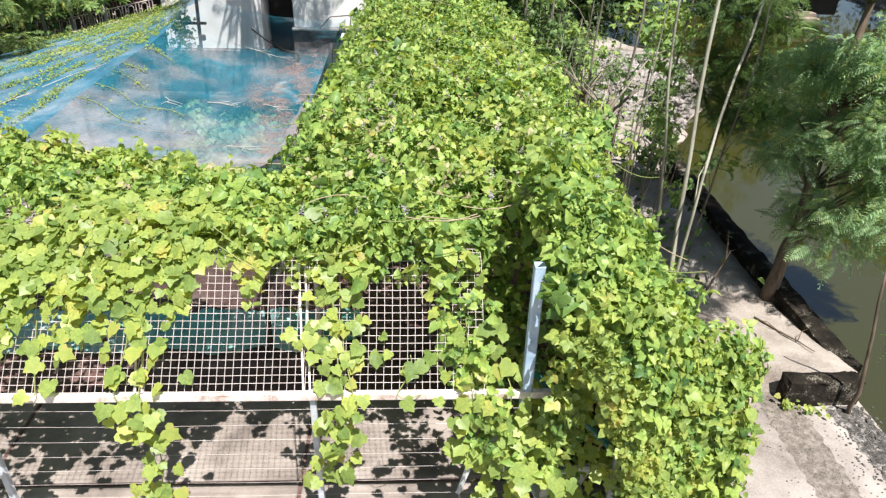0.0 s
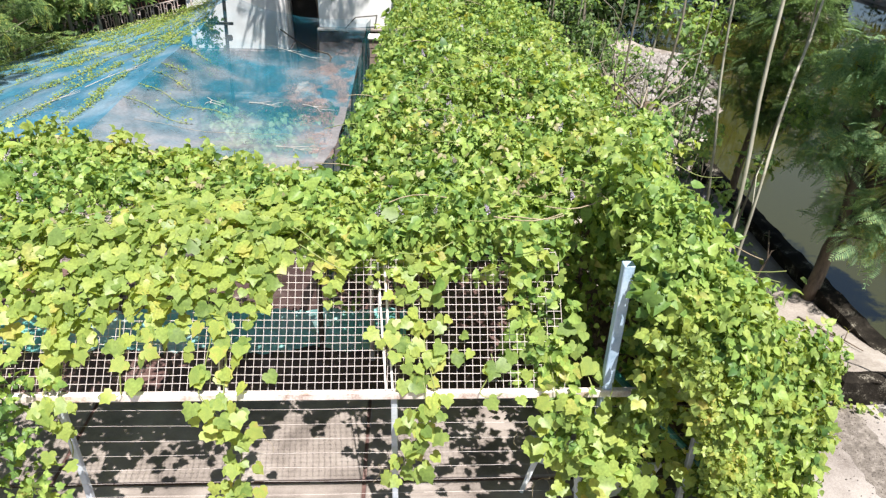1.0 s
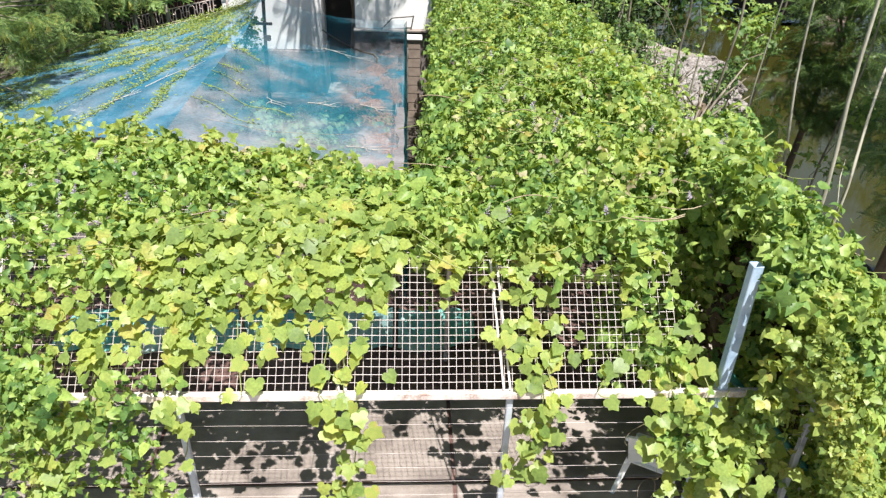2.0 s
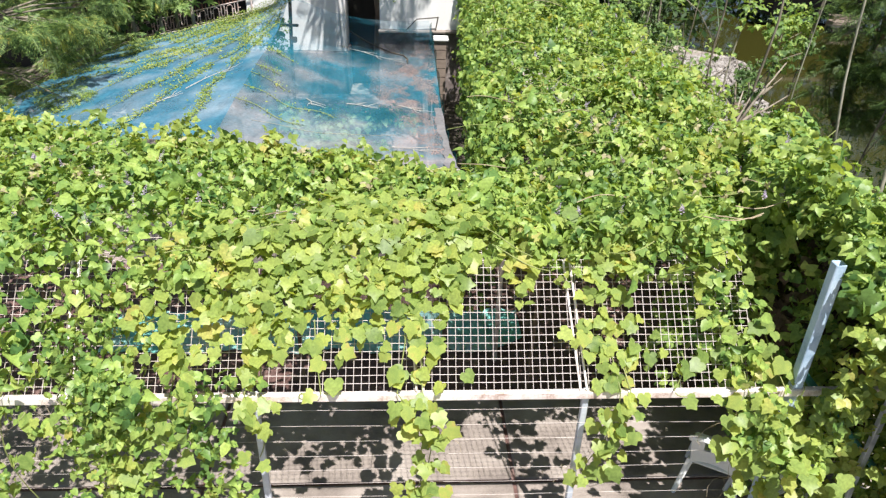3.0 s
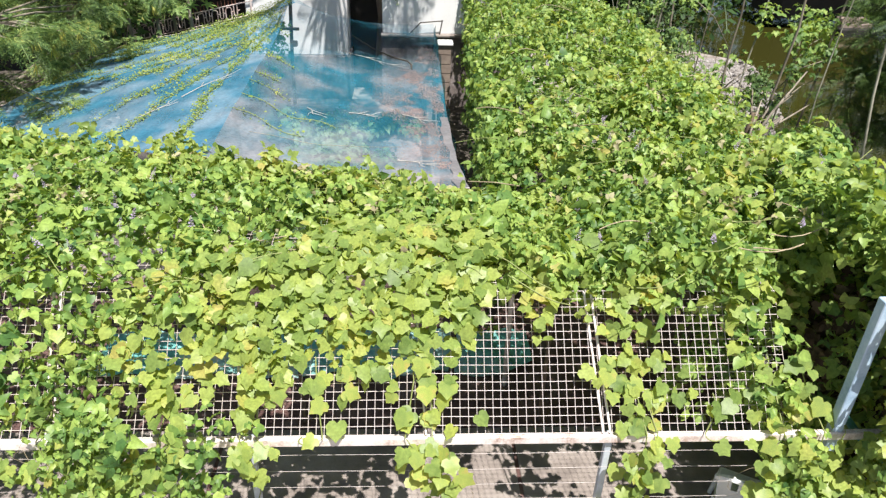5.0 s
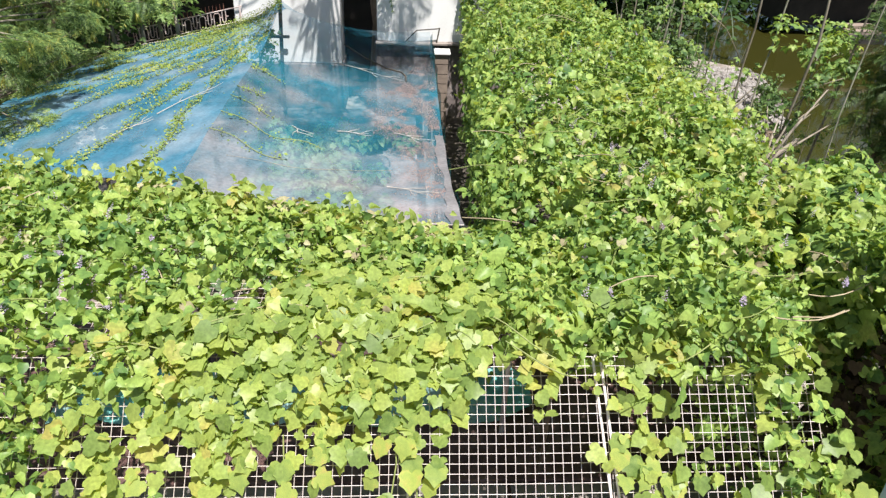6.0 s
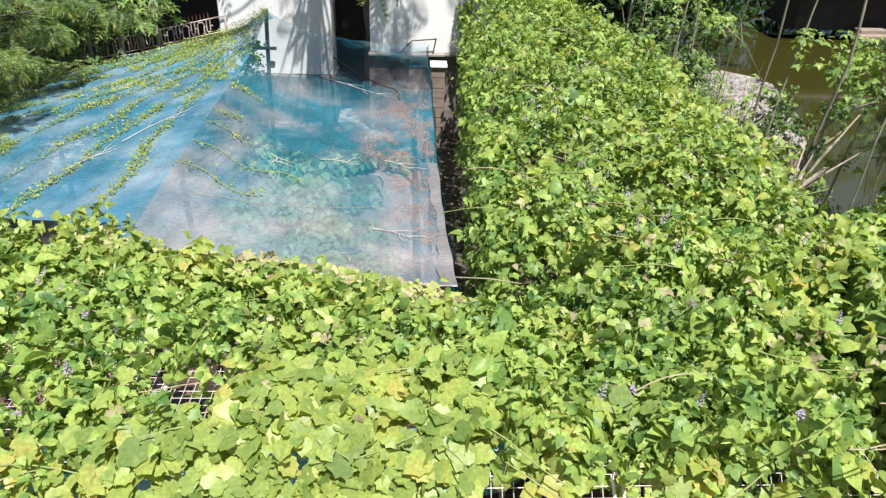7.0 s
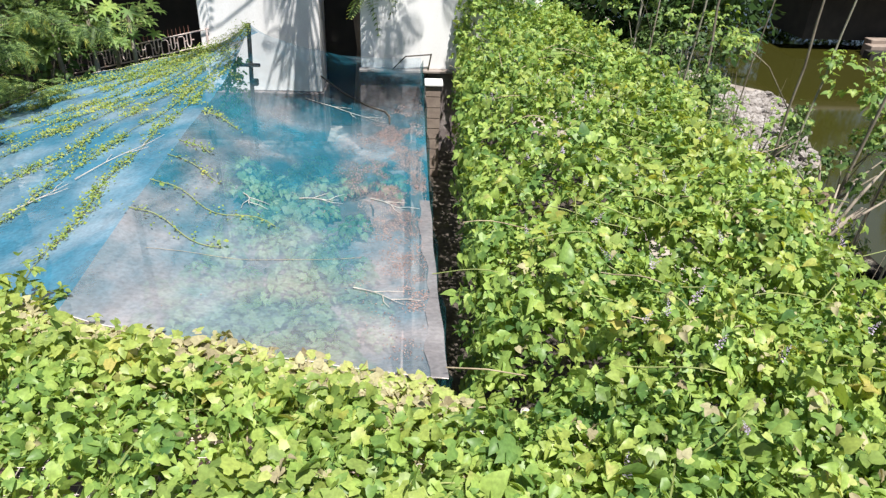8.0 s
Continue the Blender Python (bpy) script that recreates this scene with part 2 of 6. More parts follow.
EDGE_STONE = material("dark_broken_stone", [(0.025, 0.022, 0.02), (0.07, 0.063, 0.058), (0.42, 0.39, 0.37)], 11, 0.9, 0.8)
PLASTER = material("white_plaster", [(0.62, 0.6, 0.6), (0.74, 0.73, 0.73), (0.8, 0.8, 0.8)], 1.4, 0.85, 0.15, stretch=(1, 1, 0.35))
PLASTIC = material("white_plastic", [(0.68, 0.7, 0.72), (0.78, 0.79, 0.8)], 5, 0.35, 0.05)
IRON = material("painted_iron", [(0.36, 0.22, 0.18), (0.62, 0.5, 0.47), (0.74, 0.67, 0.65)], 8, 0.6, 0.1)
RUST = material("rusty_iron", [(0.13, 0.045, 0.03), (0.26, 0.1, 0.07), (0.42, 0.25, 0.2)], 9, 0.8, 0.2)
# near black in place of deep shade: wall gap, fence wall, far shed
SHADOWED = material("near_black_shade", [(0.012, 0.011, 0.01), (0.03, 0.026, 0.022)], 2, 0.9, 0.3)
# mottled brown of the plinths, darkened for the tree's shade on them
SHADE_PLINTH = material("shade_mottled_plinth", [(0.05, 0.038, 0.036), (0.12, 0.095, 0.09), (0.2, 0.165, 0.158), (0.4, 0.36, 0.35)], 3.0, 0.9, 0.4)
DARK_WOOD = material("dark_wood", [(0.03, 0.025, 0.02), (0.09, 0.07, 0.05)], 6, 0.85, 0.3)
ROOFING = material("brown_roofing", [(0.16, 0.12, 0.1), (0.3, 0.24, 0.2)], 3, 0.85, 0.4)


def net_material(name, tint, pale, cover, thin=1.0, dust=(0.0, 0.0)):
    """Woven shade net: threads that scatter the light, and open gaps between them; dust pales the front part."""
    m = bpy.data.materials.new(name)
    m.use_nodes = True
    n, l = m.node_tree.nodes, m.node_tree.links
    out = n["Material Output"]
    n.remove(n["Principled BSDF"])
    co, xyz = n.new("ShaderNodeTexCoord"), n.new("ShaderNodeSeparateXYZ")
    l.new(co.outputs["Object"], xyz.inputs[0])

    def noisy(scale, detail, stretch, lo, hi, a, b):
        mp, t, r = n.new("ShaderNodeMapping"), n.new("ShaderNodeTexNoise"), n.new("ShaderNodeMapRange")
        mp.inputs["Scale"].default_value = stretch
        t.inputs["Scale"].default_value, t.inputs["Detail"].default_value = scale, detail
        l.new(co.outputs["Object"], mp.inputs[0])
        l.new(mp.outputs[0], t.inputs["Vector"])
        for k, v in enumerate((lo, hi, a, b)):
            r.inputs[k + 1].default_value = v
        l.new(t.outputs[0], r.inputs[0])
        return r.outputs[0]

    def along_y(y0, y1, a, b):
        r = n.new("ShaderNodeMapRange")
        for k, v in enumerate((y0, y1, a, b)):
            r.inputs[k + 1].default_value = v
        l.new(xyz.outputs["Y"], r.inputs[0])
        return r.outputs[0]

    def calc(op, a, b):
        x = n.new("ShaderNodeMath")
        x.operation = op
        for k, v in enumerate((a, b)):
            if isinstance(v, float):
                x.inputs[k].default_value = v
            else:
                l.new(v, x.inputs[k])
        return x.outputs[0]

    dusty = calc("ADD", noisy(1.25, 6, (1, 0.75, 1), 0.42, 0.68, -0.04, 0.72), along_y(7.6, 10.8, dust[0], dust[1]))
    mix = n.new("ShaderNodeMix")
    mix.data_type = "RGBA"
    mix.inputs[6].default_value, mix.inputs[7].default_value = (*tint, 1), (*pale, 1)
    l.new(dusty, mix.inputs[0])
    scaled = n.new("ShaderNodeVectorMath")
    scaled.operation = "SCALE"
    l.new(mix.outputs[2], scaled.inputs[0])
    l.new(noisy(26, 4, (1, 1, 1), 0.3, 0.7, 0.84, 1.16), scaled.inputs["Scale"])
    di, tl, tp = n.new("ShaderNodeBsdfDiffuse"), n.new("ShaderNodeBsdfTranslucent"), n.new("ShaderNodeBsdfTransparent")
    l.new(scaled.outputs[0], di.inputs[0])
    l.new(scaled.outputs[0], tl.inputs[0])
    tp.inputs[0].default_value = (0.92, 0.97, 1.0, 1)
    thread = n.new("ShaderNodeMixShader")
    thread.inputs[0].default_value = 0.35
    l.new(di.outputs[0], thread.inputs[1])
    l.new(tl.outputs[0], thread.inputs[2])
    closed = calc("MULTIPLY", noisy(0.8, 4, (1, 0.8, 1), 0.3, 0.7, cover - 0.15, cover + 0.15), along_y(13.0, 14.6, 1.0, thin))
    closed = calc("MULTIPLY", closed, along_y(7.6, 10.8, 1.0 + 0.2 * dust[0], 1.0))
    closed = calc("MULTIPLY", closed, noisy(5.0, 5, (1, 0.35, 1), 0.3, 0.7, 0.85, 1.15))
    net = n.new("ShaderNodeMixShader")
    l.new(closed, net.inputs[0])
    l.new(tp.outputs[0], net.inputs[1])
    l.new(thread.outputs[0], net.inputs[2])
    l.new(net.outputs[0], out.inputs[0])
    return m


NET = net_material("faded_shade_net", (0.045, 0.25, 0.36), (0.53, 0.51, 0.545), 0.49, 0.34, (0.6, -0.08))
NET_BLUE = net_material("blue_shade_net", (0.08, 0.29, 0.44), (0.42, 0.56, 0.68), 0.62)
NET_SIDE = net_material("teal_shade_net", (0.26, 0.68, 0.64), (0.88, 0.97, 0.96), 0.92)
NET_HEM = net_material("worn_net_hem", (0.3, 0.28, 0.29), (0.5, 0.48, 0.49), 0.8)
NET_EDGE = net_material("dark_teal_shade_net", (0.03, 0.12, 0.14), (0.06, 0.2, 0.22), 0.6)


def water_material():
    m = bpy.data.materials.new("murky_water")
    m.use_nodes = True
    n, l = m.node_tree.nodes, m.node_tree.links
    b = n["Principled BSDF"]
    b.inputs["Base Color"].default_value = (0.036, 0.035, 0.007, 1)
    b.inputs["Roughness"].default_value = 0.06
    b.inputs["IOR"].default_value = 1.95
    no = n.new("ShaderNodeTexNoise")
    no.inputs["Scale"].default_value = 2.0
    no.inputs["Detail"].default_value = 4
    bp = n.new("ShaderNodeBump")
    bp.inputs["Strength"].default_value = 0.06
    l.new(no.outputs[0], bp.inputs["Height"])
    l.new(bp.outputs[0], b.inputs["Normal"])
    return m


WATER = water_material()

# ---- ground and water ----
def bank(y):
    """Where the ground ends at the water."""
    rag = np.where((y > 13.5) & (y < 30), 0.22 * np.sin(3.1 * y) + 0.16 * np.sin(7.3 * y + 1), 0.0)
    return np.interp(y, [-60, 13, 14, 16.2, 17, 18.5, 21, 23, 25, 40, 120], [5.07, 5.07, 5.0, 5.4, 6.3, 7.0, 7.9, 8.4, 6.9, 6.3, 6.3]) + rag


def ground_mesh():
    xs = np.concatenate([[-90, -40, -20], np.arange(-14, 2.6, 0.6)])
    ys = np.concatenate([[-60, -25, -12], np.arange(-6, 30, 0.5), [32, 36, 45, 70, 120]])
    verts, faces = [], []
    cols = len(xs) + 9
    for y in ys:
        e = float(bank(y))
        row = [(x, 0.0) for x in xs]
        hard = y < 13.0
        row += [(3.2, 0.0), (4.2, 0.0), (e - 0.35, 0.02), (e, 0.0 if hard else -0.15)]
        row += [(e + (0.02 if hard else 0.7), -0.75 if hard else -0.72), (e + 2.5, -1.3), (22.0, -1.3), (24.0, -0.2), (90.0, 0.1)]
        for x, z in row:
            zz = z + (0.02 * float(wave(x * 1.7, y * 1.7, 0.4)) if abs(x) < 30 else 0)
            verts.append((x, y, zz))
    for j in range(len(ys) - 1):
        for i in range(cols - 1):
            a = j * cols + i
            faces.append((a, a + 1, a + cols + 1, a + cols))
    return mesh_of("ground", verts, faces, SOIL, True)


tagged(new("ground", ground_mesh()), "dry bare dirt ground beside the canal", "ground", kind="structure")
tagged(new("water", mesh_of("water", [(4.9, -60, -0.6), (23.6, -60, -0.6), (23.6, 120, -0.6), (4.9, 120, -0.6)], [(0, 1, 2, 3)], WATER)),
               "still murky olive brown canal water", "water", kind="structure")


def slab(name, x0, x1, y0, y1, z1, mat, label, category):
    bm = box(x0, x1, y0, y1, -0.1, z1, 0.01)
    return tagged(part(name, bm, mat, None), label, category, kind="structure")


# concrete under the trellis, and the path along the canal
for k, (x0, x1) in enumerate(((-9.0, -4.62), (-4.58, -1.485), (-1.445, 1.75))):
    for y0, y1 in ((-4.0, 5.09), (5.14, 6.35)):
        slab("pavement", x0, x1, y0, y1, 0.03 + 0.004 * ((k + (y0 > 0)) % 2), CONCRETE, "worn beige concrete paving slab under the trellis", "paving")
slab("joint_bed", -9.0, 1.75, -4.0, 6.35, 0.012, DAMP, "dirt in the joints of the paving", "dirt")
slab("soil_bed", -9.0, 1.76, 6.36, 9.4, 0.06, DAMP, "dark damp soil bed behind the paving", "soil")
slab("soil_bed", -9.0, -2.21, 9.41, 18.18, 0.04, NET_SOIL, "mottled soil and dead leaves under the net", "soil")
slab("soil_bed", -16.0, -6.62, 18.2, 20.38, 0.04, SHADE_SOIL, "soil behind the iron fence with shade in its colour", "soil")
slab("soil_bed", -1.97, 1.76, 9.42, 18.4, 0.05, SHADE_SOIL, "soil and debris under the long vine arm, shade in the colour", "soil")
slab("pavement_path", 1.8, 5.0, -4.0, 6.6, 0.035, PALE_CONCRETE, "sunlit pale concrete path along the canal", "path")


def ribbon(x0, x1, y0, y1, z, n=60, rag=0.03):
    """A flat strip with ragged edges."""
    v, f = [], []
    for i, y in enumerate(np.linspace(y0, y1, n)):
        v += [(x0 + rag * float(wave(3 * y, 0, 0.2)) + 0.025 * math.sin(31 * y), y, z), ((x0 + x1) / 2, y, z + 0.004), (x1 + rag * float(wave(2.6 * y, 1, 1.1)) + 0.025 * math.sin(27 * y), y, z)]
        if i:
            f += [(3 * i - 3, 3 * i - 2, 3 * i + 1, 3 * i), (3 * i - 2, 3 * i - 1, 3 * i + 2, 3 * i + 1)]
    return v, f


tagged(part("gravel_strip", ribbon(3.8, 4.27, -4, 6.5, 0.0375, 120, 0.02), GRAVEL, None), "grey gravelly strip beside the canal path", "gravel", kind="structure")
# the stony strip's colour holds dark stone and the shadows between stones
tagged(part("stony_strip", ribbon(4.62, 4.99, -4, 6.12, 0.038, 160, 0.1), EDGE_STONE, None), "dark stony edge of the path with stone shadows in its colour", "stones", kind="structure")
tagged(part("dirt_drift", ribbon(1.9, 2.75, -4, 6.5, 0.041), SOIL, None), "thin drift of dirt over the concrete path", "dirt", kind="structure")

tagged(part("leaf_litter", ribbon(-2.95, -2.25, 10.8, 16.4, 0.046, 60, 0.5), LITTER, None), "pinkish brown leaf litter under the net", "leaf litter", kind="structure")


def rough_block(x0, x1, y0, y1, z0, z1, step, amp):
    """A weathered block: a gridded box whose faces and edges are worn uneven."""
    bm = box(x0, x1, y0, y1, z0, z1, 0)
    cuts = lambda a, b: max(1, int((b - a) / step))
    for axis, (a, b) in enumerate(((x0, x1), (y0, y1), (z0, z1))):
        n = cuts(a, b)
        for k in range(1, n):
            p, q = [0, 0, 0], [0, 0, 0]
            p[axis], q[axis] = a + (b - a) * k / n, 1
            bmesh.ops.bisect_plane(bm, geom=list(bm.verts) + list(bm.edges) + list(bm.faces), plane_co=p, plane_no=q)
    mid = Vector(((x0 + x1) / 2, (y0 + y1) / 2, (z0 + z1) / 2))
    for v in bm.verts:
        s = noise.noise_vector(v.co * 5) * amp + noise.noise_vector(v.co * 14) * 0.4 * amp
        at_edge = sum((abs(v.co.x - x0) < 1e-4 or abs(v.co.x - x1) < 1e-4, abs(v.co.y - y0) < 1e-4 or abs(v.co.y - y1) < 1e-4, abs(v.co.z - z1) < 1e-4))
        v.co += s
        if at_edge > 1:
            v.co += (mid - v.co).normalized() * amp * 1.1
    return bm


wall = empty("canal_wall", 5.2, 9, 0, "low mossy dark concrete wall along the canal", "wall", kind="structure")
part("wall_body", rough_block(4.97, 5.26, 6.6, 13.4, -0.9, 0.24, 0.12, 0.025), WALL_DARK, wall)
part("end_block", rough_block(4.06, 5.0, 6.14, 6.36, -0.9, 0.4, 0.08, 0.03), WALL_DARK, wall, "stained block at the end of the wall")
mound_v, mound_f = [], []
for j, y in enumerate(np.linspace(6.34, 8.4, 16)):
    for i, x in enumerate(np.linspace(3.2, 5.0, 16)):
        side = 4.06 - 0.75 * min(1.0, (y - 6.34) / 0.9)
        up = 0.38 * max(0.0, 1 - (y - 6.3) / 2.0) ** 1.3 * min(1.0, max(0.0, (x - side) / 0.35)) ** 0.8
        mound_v.append((x, y, 0.005 + up + 0.02 * float(wave(6 * x, 6 * y, 0.3)) * (up > 0.02)))
        if i and j:
            a = 16 * j + i
            mound_f.append((a - 17, a - 16, a, a - 1))
tagged(part("dirt_mound", (mound_v, mound_f), SOIL, None, "", True), "dry dirt banked up behind the canal block", "dirt", kind="structure")

# ---- trellis: posts, beam, sloping wire mesh ----
BEAM_Y, BEAM_Z, RISE = 4.33, 1.92, 46.0
TOP_Y, TOP_Z = 5.06, 2.68


def post(x, y, top, r, mat, label, group):
    """A painted square tube standing on a small base plate."""
    p = empty("trellis_post", x, y, 0, label, "post", group)
    part("tube", box(x - r, x + r, y - r, y + r, 0.03, top, 0.006), mat, p)
    plate = part("base_plate", box(x - 2.2 * r, x + 2.2 * r, y - 2.2 * r, y + 2.2 * r, 0.03, 0.045, 0.003), mat, p, "rusty base plate")
    for sx, sy in ((-1, -1), (1, -1), (-1, 1), (1, 1)):
        part("bolt", tube([(x + 1.6 * r * sx, y + 1.6 * r * sy, 0.04), (x + 1.6 * r * sx, y + 1.6 * r * sy, 0.058)], 0.006, 6), IRON, plate)
    return p


POST_X = [-8.95, -6.38, -3.76, -1.13, 1.45]
for px in POST_X:
    post(px, BEAM_Y + 0.03, BEAM_Z - 0.02, 0.026, PALE_STEEL, "pale blue grey steel post of the trellis", "front posts of the trellis")
    # back posts get a dark colour so that they sink into the shade
    post(px, 6.44, TOP_Z if px < 0 else 2.2, 0.02, BARK_DARK, "dark back post of the trellis", "back posts of the trellis")
post(0.585, 4.36, 3.08, 0.041, BLUE_STEEL, "tall pale blue painted steel post among vines", "tall posts")

beam = tagged(part("trellis_beam", box(-9.2, 1.7, BEAM_Y - 0.03, BEAM_Y + 0.02, BEAM_Z - 0.07, BEAM_Z, 0.006), WHITE_STEEL, None),
              "chipped white front beam of the vine trellis", "beam")
tagged(part("trellis_beam", box(-9.2, -0.6, 6.42, 6.47, TOP_Z - 0.01, TOP_Z + 0.04, 0.006), WHITE_STEEL, None), "white back beam under the vine leaves", "beam")


def rafter(x):
    """Twin sloping bars and the flat bar behind them."""
    r = empty("rafter", x, BEAM_Y, BEAM_Z, "white twin roof bars of the trellis", "rafter", "rafters of the trellis")
    for dx in (-0.022, 0.03):
        part("sloping_bar", tube([(x + dx - 0.04, BEAM_Y - 0.01, BEAM_Z + 0.012), (x + dx - 0.12, TOP_Y, TOP_Z + 0.012)], 0.009, 6), WHITE_STEEL, r)
    part("flat_bar", tube([(x - 0.12, TOP_Y, TOP_Z + 0.01), (x - 0.12, 6.46, TOP_Z + 0.05)], 0.014, 6), WHITE_STEEL, r)


for x in POST_X[:-1] + [-2.43, -5.1]:
    rafter(x)


WIRE_R = 0.0024
long_wire = mesh_of("lengthwise_wire", *tube([(0, BEAM_Y, BEAM_Z + 0.006), (0.004, 4.7, 2.305), (0, TOP_Y, TOP_Z + 0.006), (0, 6.4, TOP_Z + 0.05)], WIRE_R, 4, False), WIRE)


def wire_panel(x0, x1, step=0.0605):
    """A welded mesh panel: lengthwise and crosswise wires on the slope and the flat top."""
    p = empty("wire_mesh_panel", (x0 + x1) / 2, BEAM_Y, BEAM_Z, "white welded wire mesh panel on the trellis slope", "wire mesh", "wire mesh panels")
    n = round((x1 - x0) / step)
    for i in range(n + 1):
        w = under(new("lengthwise_wire", long_wire), p)
        w.location.x = x0 + i * (x1 - x0) / n + 0.003 * math.sin(7 * i + x0)
    m = round(math.hypot(TOP_Y - BEAM_Y, TOP_Z - BEAM_Z) / step)
    cross = mesh_of("crosswise_wire", *tube([(x0, 0, 0), ((x0 + x1) / 2, 0, -0.006), (x1, 0, 0)], WIRE_R, 4, False), WIRE)
    for j in range(m + 23):
        k = j / m
        w = under(new("crosswise_wire", cross), p)
        if k <= 1:
            w.location = (0, BEAM_Y + k * (TOP_Y - BEAM_Y), BEAM_Z + k * (TOP_Z - BEAM_Z) + 0.012)
        else:
            w.location = (0, TOP_Y + (j - m) * step, TOP_Z + 0.012 + 0.04 * (j - m) / 22)


for a, b in ((-8.96, -6.46), (-6.44, -3.84), (-3.82, -2.51), (-2.49, -1.2), (-1.18, 0.24)):
    wire_panel(a, b)

# taut horizontal wires below the beam
wires = empty("climbing_wires", -3.7, BEAM_Y, 1.0, "taut horizontal wires strung between the trellis posts", "wire")
for k in range(11):
    z = BEAM_Z - 0.19 - 0.165 * k
    if z < 0.1:
        break
    pts = [(x, BEAM_Y + 0.004, z - (0.012 * math.sin(math.pi * i) if 0 else 0.006 * math.sin(2.3 * x + k))) for i, x in enumerate(np.linspace(-8.9, 1.4, 14))]
    part("wire", tube(pts, 0.0013, 4), WIRE, wires)


# ---- shade net house ----
def ridge_x(y):
    return -4.85 - 0.04 * (y - 8.0)


def net_front(x):
    """The front hem of the net."""
    return np.interp(x, [-9.0, -7.0, -5.7, -5.0, -4.0, -2.0], [9.6, 9.0, 8.5, 7.85, 7.6, 7.0])


def net_z(x, y):
    rx = ridge_x(y)
    rz = np.interp(y, [7, 10, 14, 16.7, 18], [2.62, 2.62, 2.5, 2.6, 2.34])
    right = np.interp(y, [6.7, 7.5, 9.0, 11.5, 15, 18], [2.76, 2.5, 2.16, 2.0, 2.08, 2.05])
    left = np.interp(y, [8, 12, 18], [1.85, 1.95, 1.5])
    k = np.clip((x - rx) / (-2.0 - rx), 0, 1)
    q = np.clip((rx - x) / (rx + 9.0), 0, 1)
    z = np.where(x > rx, rz + (right - rz) * k ** 0.75, rz + (left - rz) * q ** 0.85)
    z = z - 0.12 * np.sin(np.pi * k) * np.clip((y - 7) / 2, 0, 1) + 0.025 * wave(2.2 * x, 1.2 * y, 0.9)
    pole = 0.26 * np.exp(-np.sqrt(((x + 5.2) / 0.55) ** 2 + ((y - 16.7) / 0.8) ** 2))
    return z + pole


def net_sheet(x0, x1, cols, rows=90):
    """A sheet of the net between two lines; None stands for the ridge."""
    verts, faces = [], []
    for v in np.linspace(0, 1, rows + 1):
        for u in np.linspace(0, 1, cols + 1):
            a = -4.85 if x0 is None else x0
            b = -4.85 if x1 is None else x1
            x = a + u * (b - a)
            y = net_front(x) + v * (17.7 - net_front(x))
            k = (u if x1 is None else 1 - u) if (x0 is None or x1 is None) else 0
            x = x + k * (ridge_x(y) + 4.85)
            verts.append((x, y, float(net_z(x, y))))
    w = cols + 1
    for j in range(rows):
        for i in range(cols):
            a = j * w + i
            faces.append((a, a + 1, a + w + 1, a + w))
    return verts, faces


net_house = empty("net_house", -5.2, 12, 0, "garden shelter with a sagging blue shade net roof", "net house")
part("net_roof", net_sheet(None, -2.0, 34), NET, net_house, "sagging faded translucent shade net", True)
part("net_slope", net_sheet(-9.0, None, 46), NET_BLUE, net_house, "saturated blue sloping shade net", True)
# hems and ropes
hem = [(x, net_front(x) - 0.01, float(net_z(x, net_front(x))) + 0.01) for x in np.linspace(-5.0, -2.0, 24)]
part("front_rope", tube(hem, 0.005, 5), WIRE, net_house, "pale rope along the net's hem")
rope = [(x, 9.44 + 0.26 * (x + 2.72), float(net_z(x, 9.44 + 0.26 * (x + 2.72))) + 0.012) for x in np.linspace(-4.6, -2.72, 14)]
back = [(x, 17.3, float(net_z(x, 17.3)) + 0.03) for x in np.linspace(-9.0, -5.3, 20)]
part("back_rope", tube(back, 0.008, 5), WIRE, net_house, "pale rope along the back of the net")
part("cross_rope", tube(rope, 0.002, 5), DEAD, net_house)
strip_v, strip_f = [], []
for i, y in enumerate(np.linspace(7.0, 11.0, 28)):
    z = float(net_z(-2.05, y)) + 0.012
    for dx in (-0.085 + 0.03 * math.sin(2.3 * y) + 0.015 * math.sin(9 * y), 0.025):
        strip_v.append((-2.02 + dx + 0.006 * math.sin(5 * y), y, z + 0.006 * math.sin(9 * y + 20 * dx)))
    if i:
        strip_f.append((2 * i - 2, 2 * i - 1, 2 * i + 1, 2 * i))
part("side_hem", (strip_v, strip_f), NET_HEM, net_house, "doubled pale side hem of the net")
side_v, side_f = [], []
ysd = np.linspace(7.0, 17.7, 60)
for i, y in enumerate(ysd):
    top = float(net_z(-2.0, y))
    for k in range(6):
        z = top + (0.75 - top) * k / 5
        side_v.append((-1.985 + 0.04 * math.sin(4 * y + k), y, z))
    if i:
        for k in range(5):
            a = (i - 1) * 6 + k
            side_f.append((a, a + 1, a + 7, a + 6))
part("net_side", (side_v, side_f), NET_EDGE, net_house, "dark teal side of the net", True)
for px, py in ((-4.95, 9.75), (-4.85, 7.95), (-5.1, 13.2), (-2.1, 7.1), (-2.1, 10.6), (-2.1, 14.2), (-7.4, 12.0), (-7.4, 9.2)):
    part("net_pole", tube([(px, py, 0), (px + 0.02, py, 1.2), (px, py, float(net_z(px, py)) - 0.03)], 0.035, 7), DARK_WOOD, net_house, "thin dark wooden support pole")

pole = empty("lamp_pole", -5.25, 16.72, 0, "dark pole with a crossbar rising through the net", "pole")
part("shaft", tube([(-5.28, 16.72, 0), (-5.26, 16.72, 1.4), (-5.2, 16.72, 2.86)], 0.04, 8), DARK_WOOD, pole)
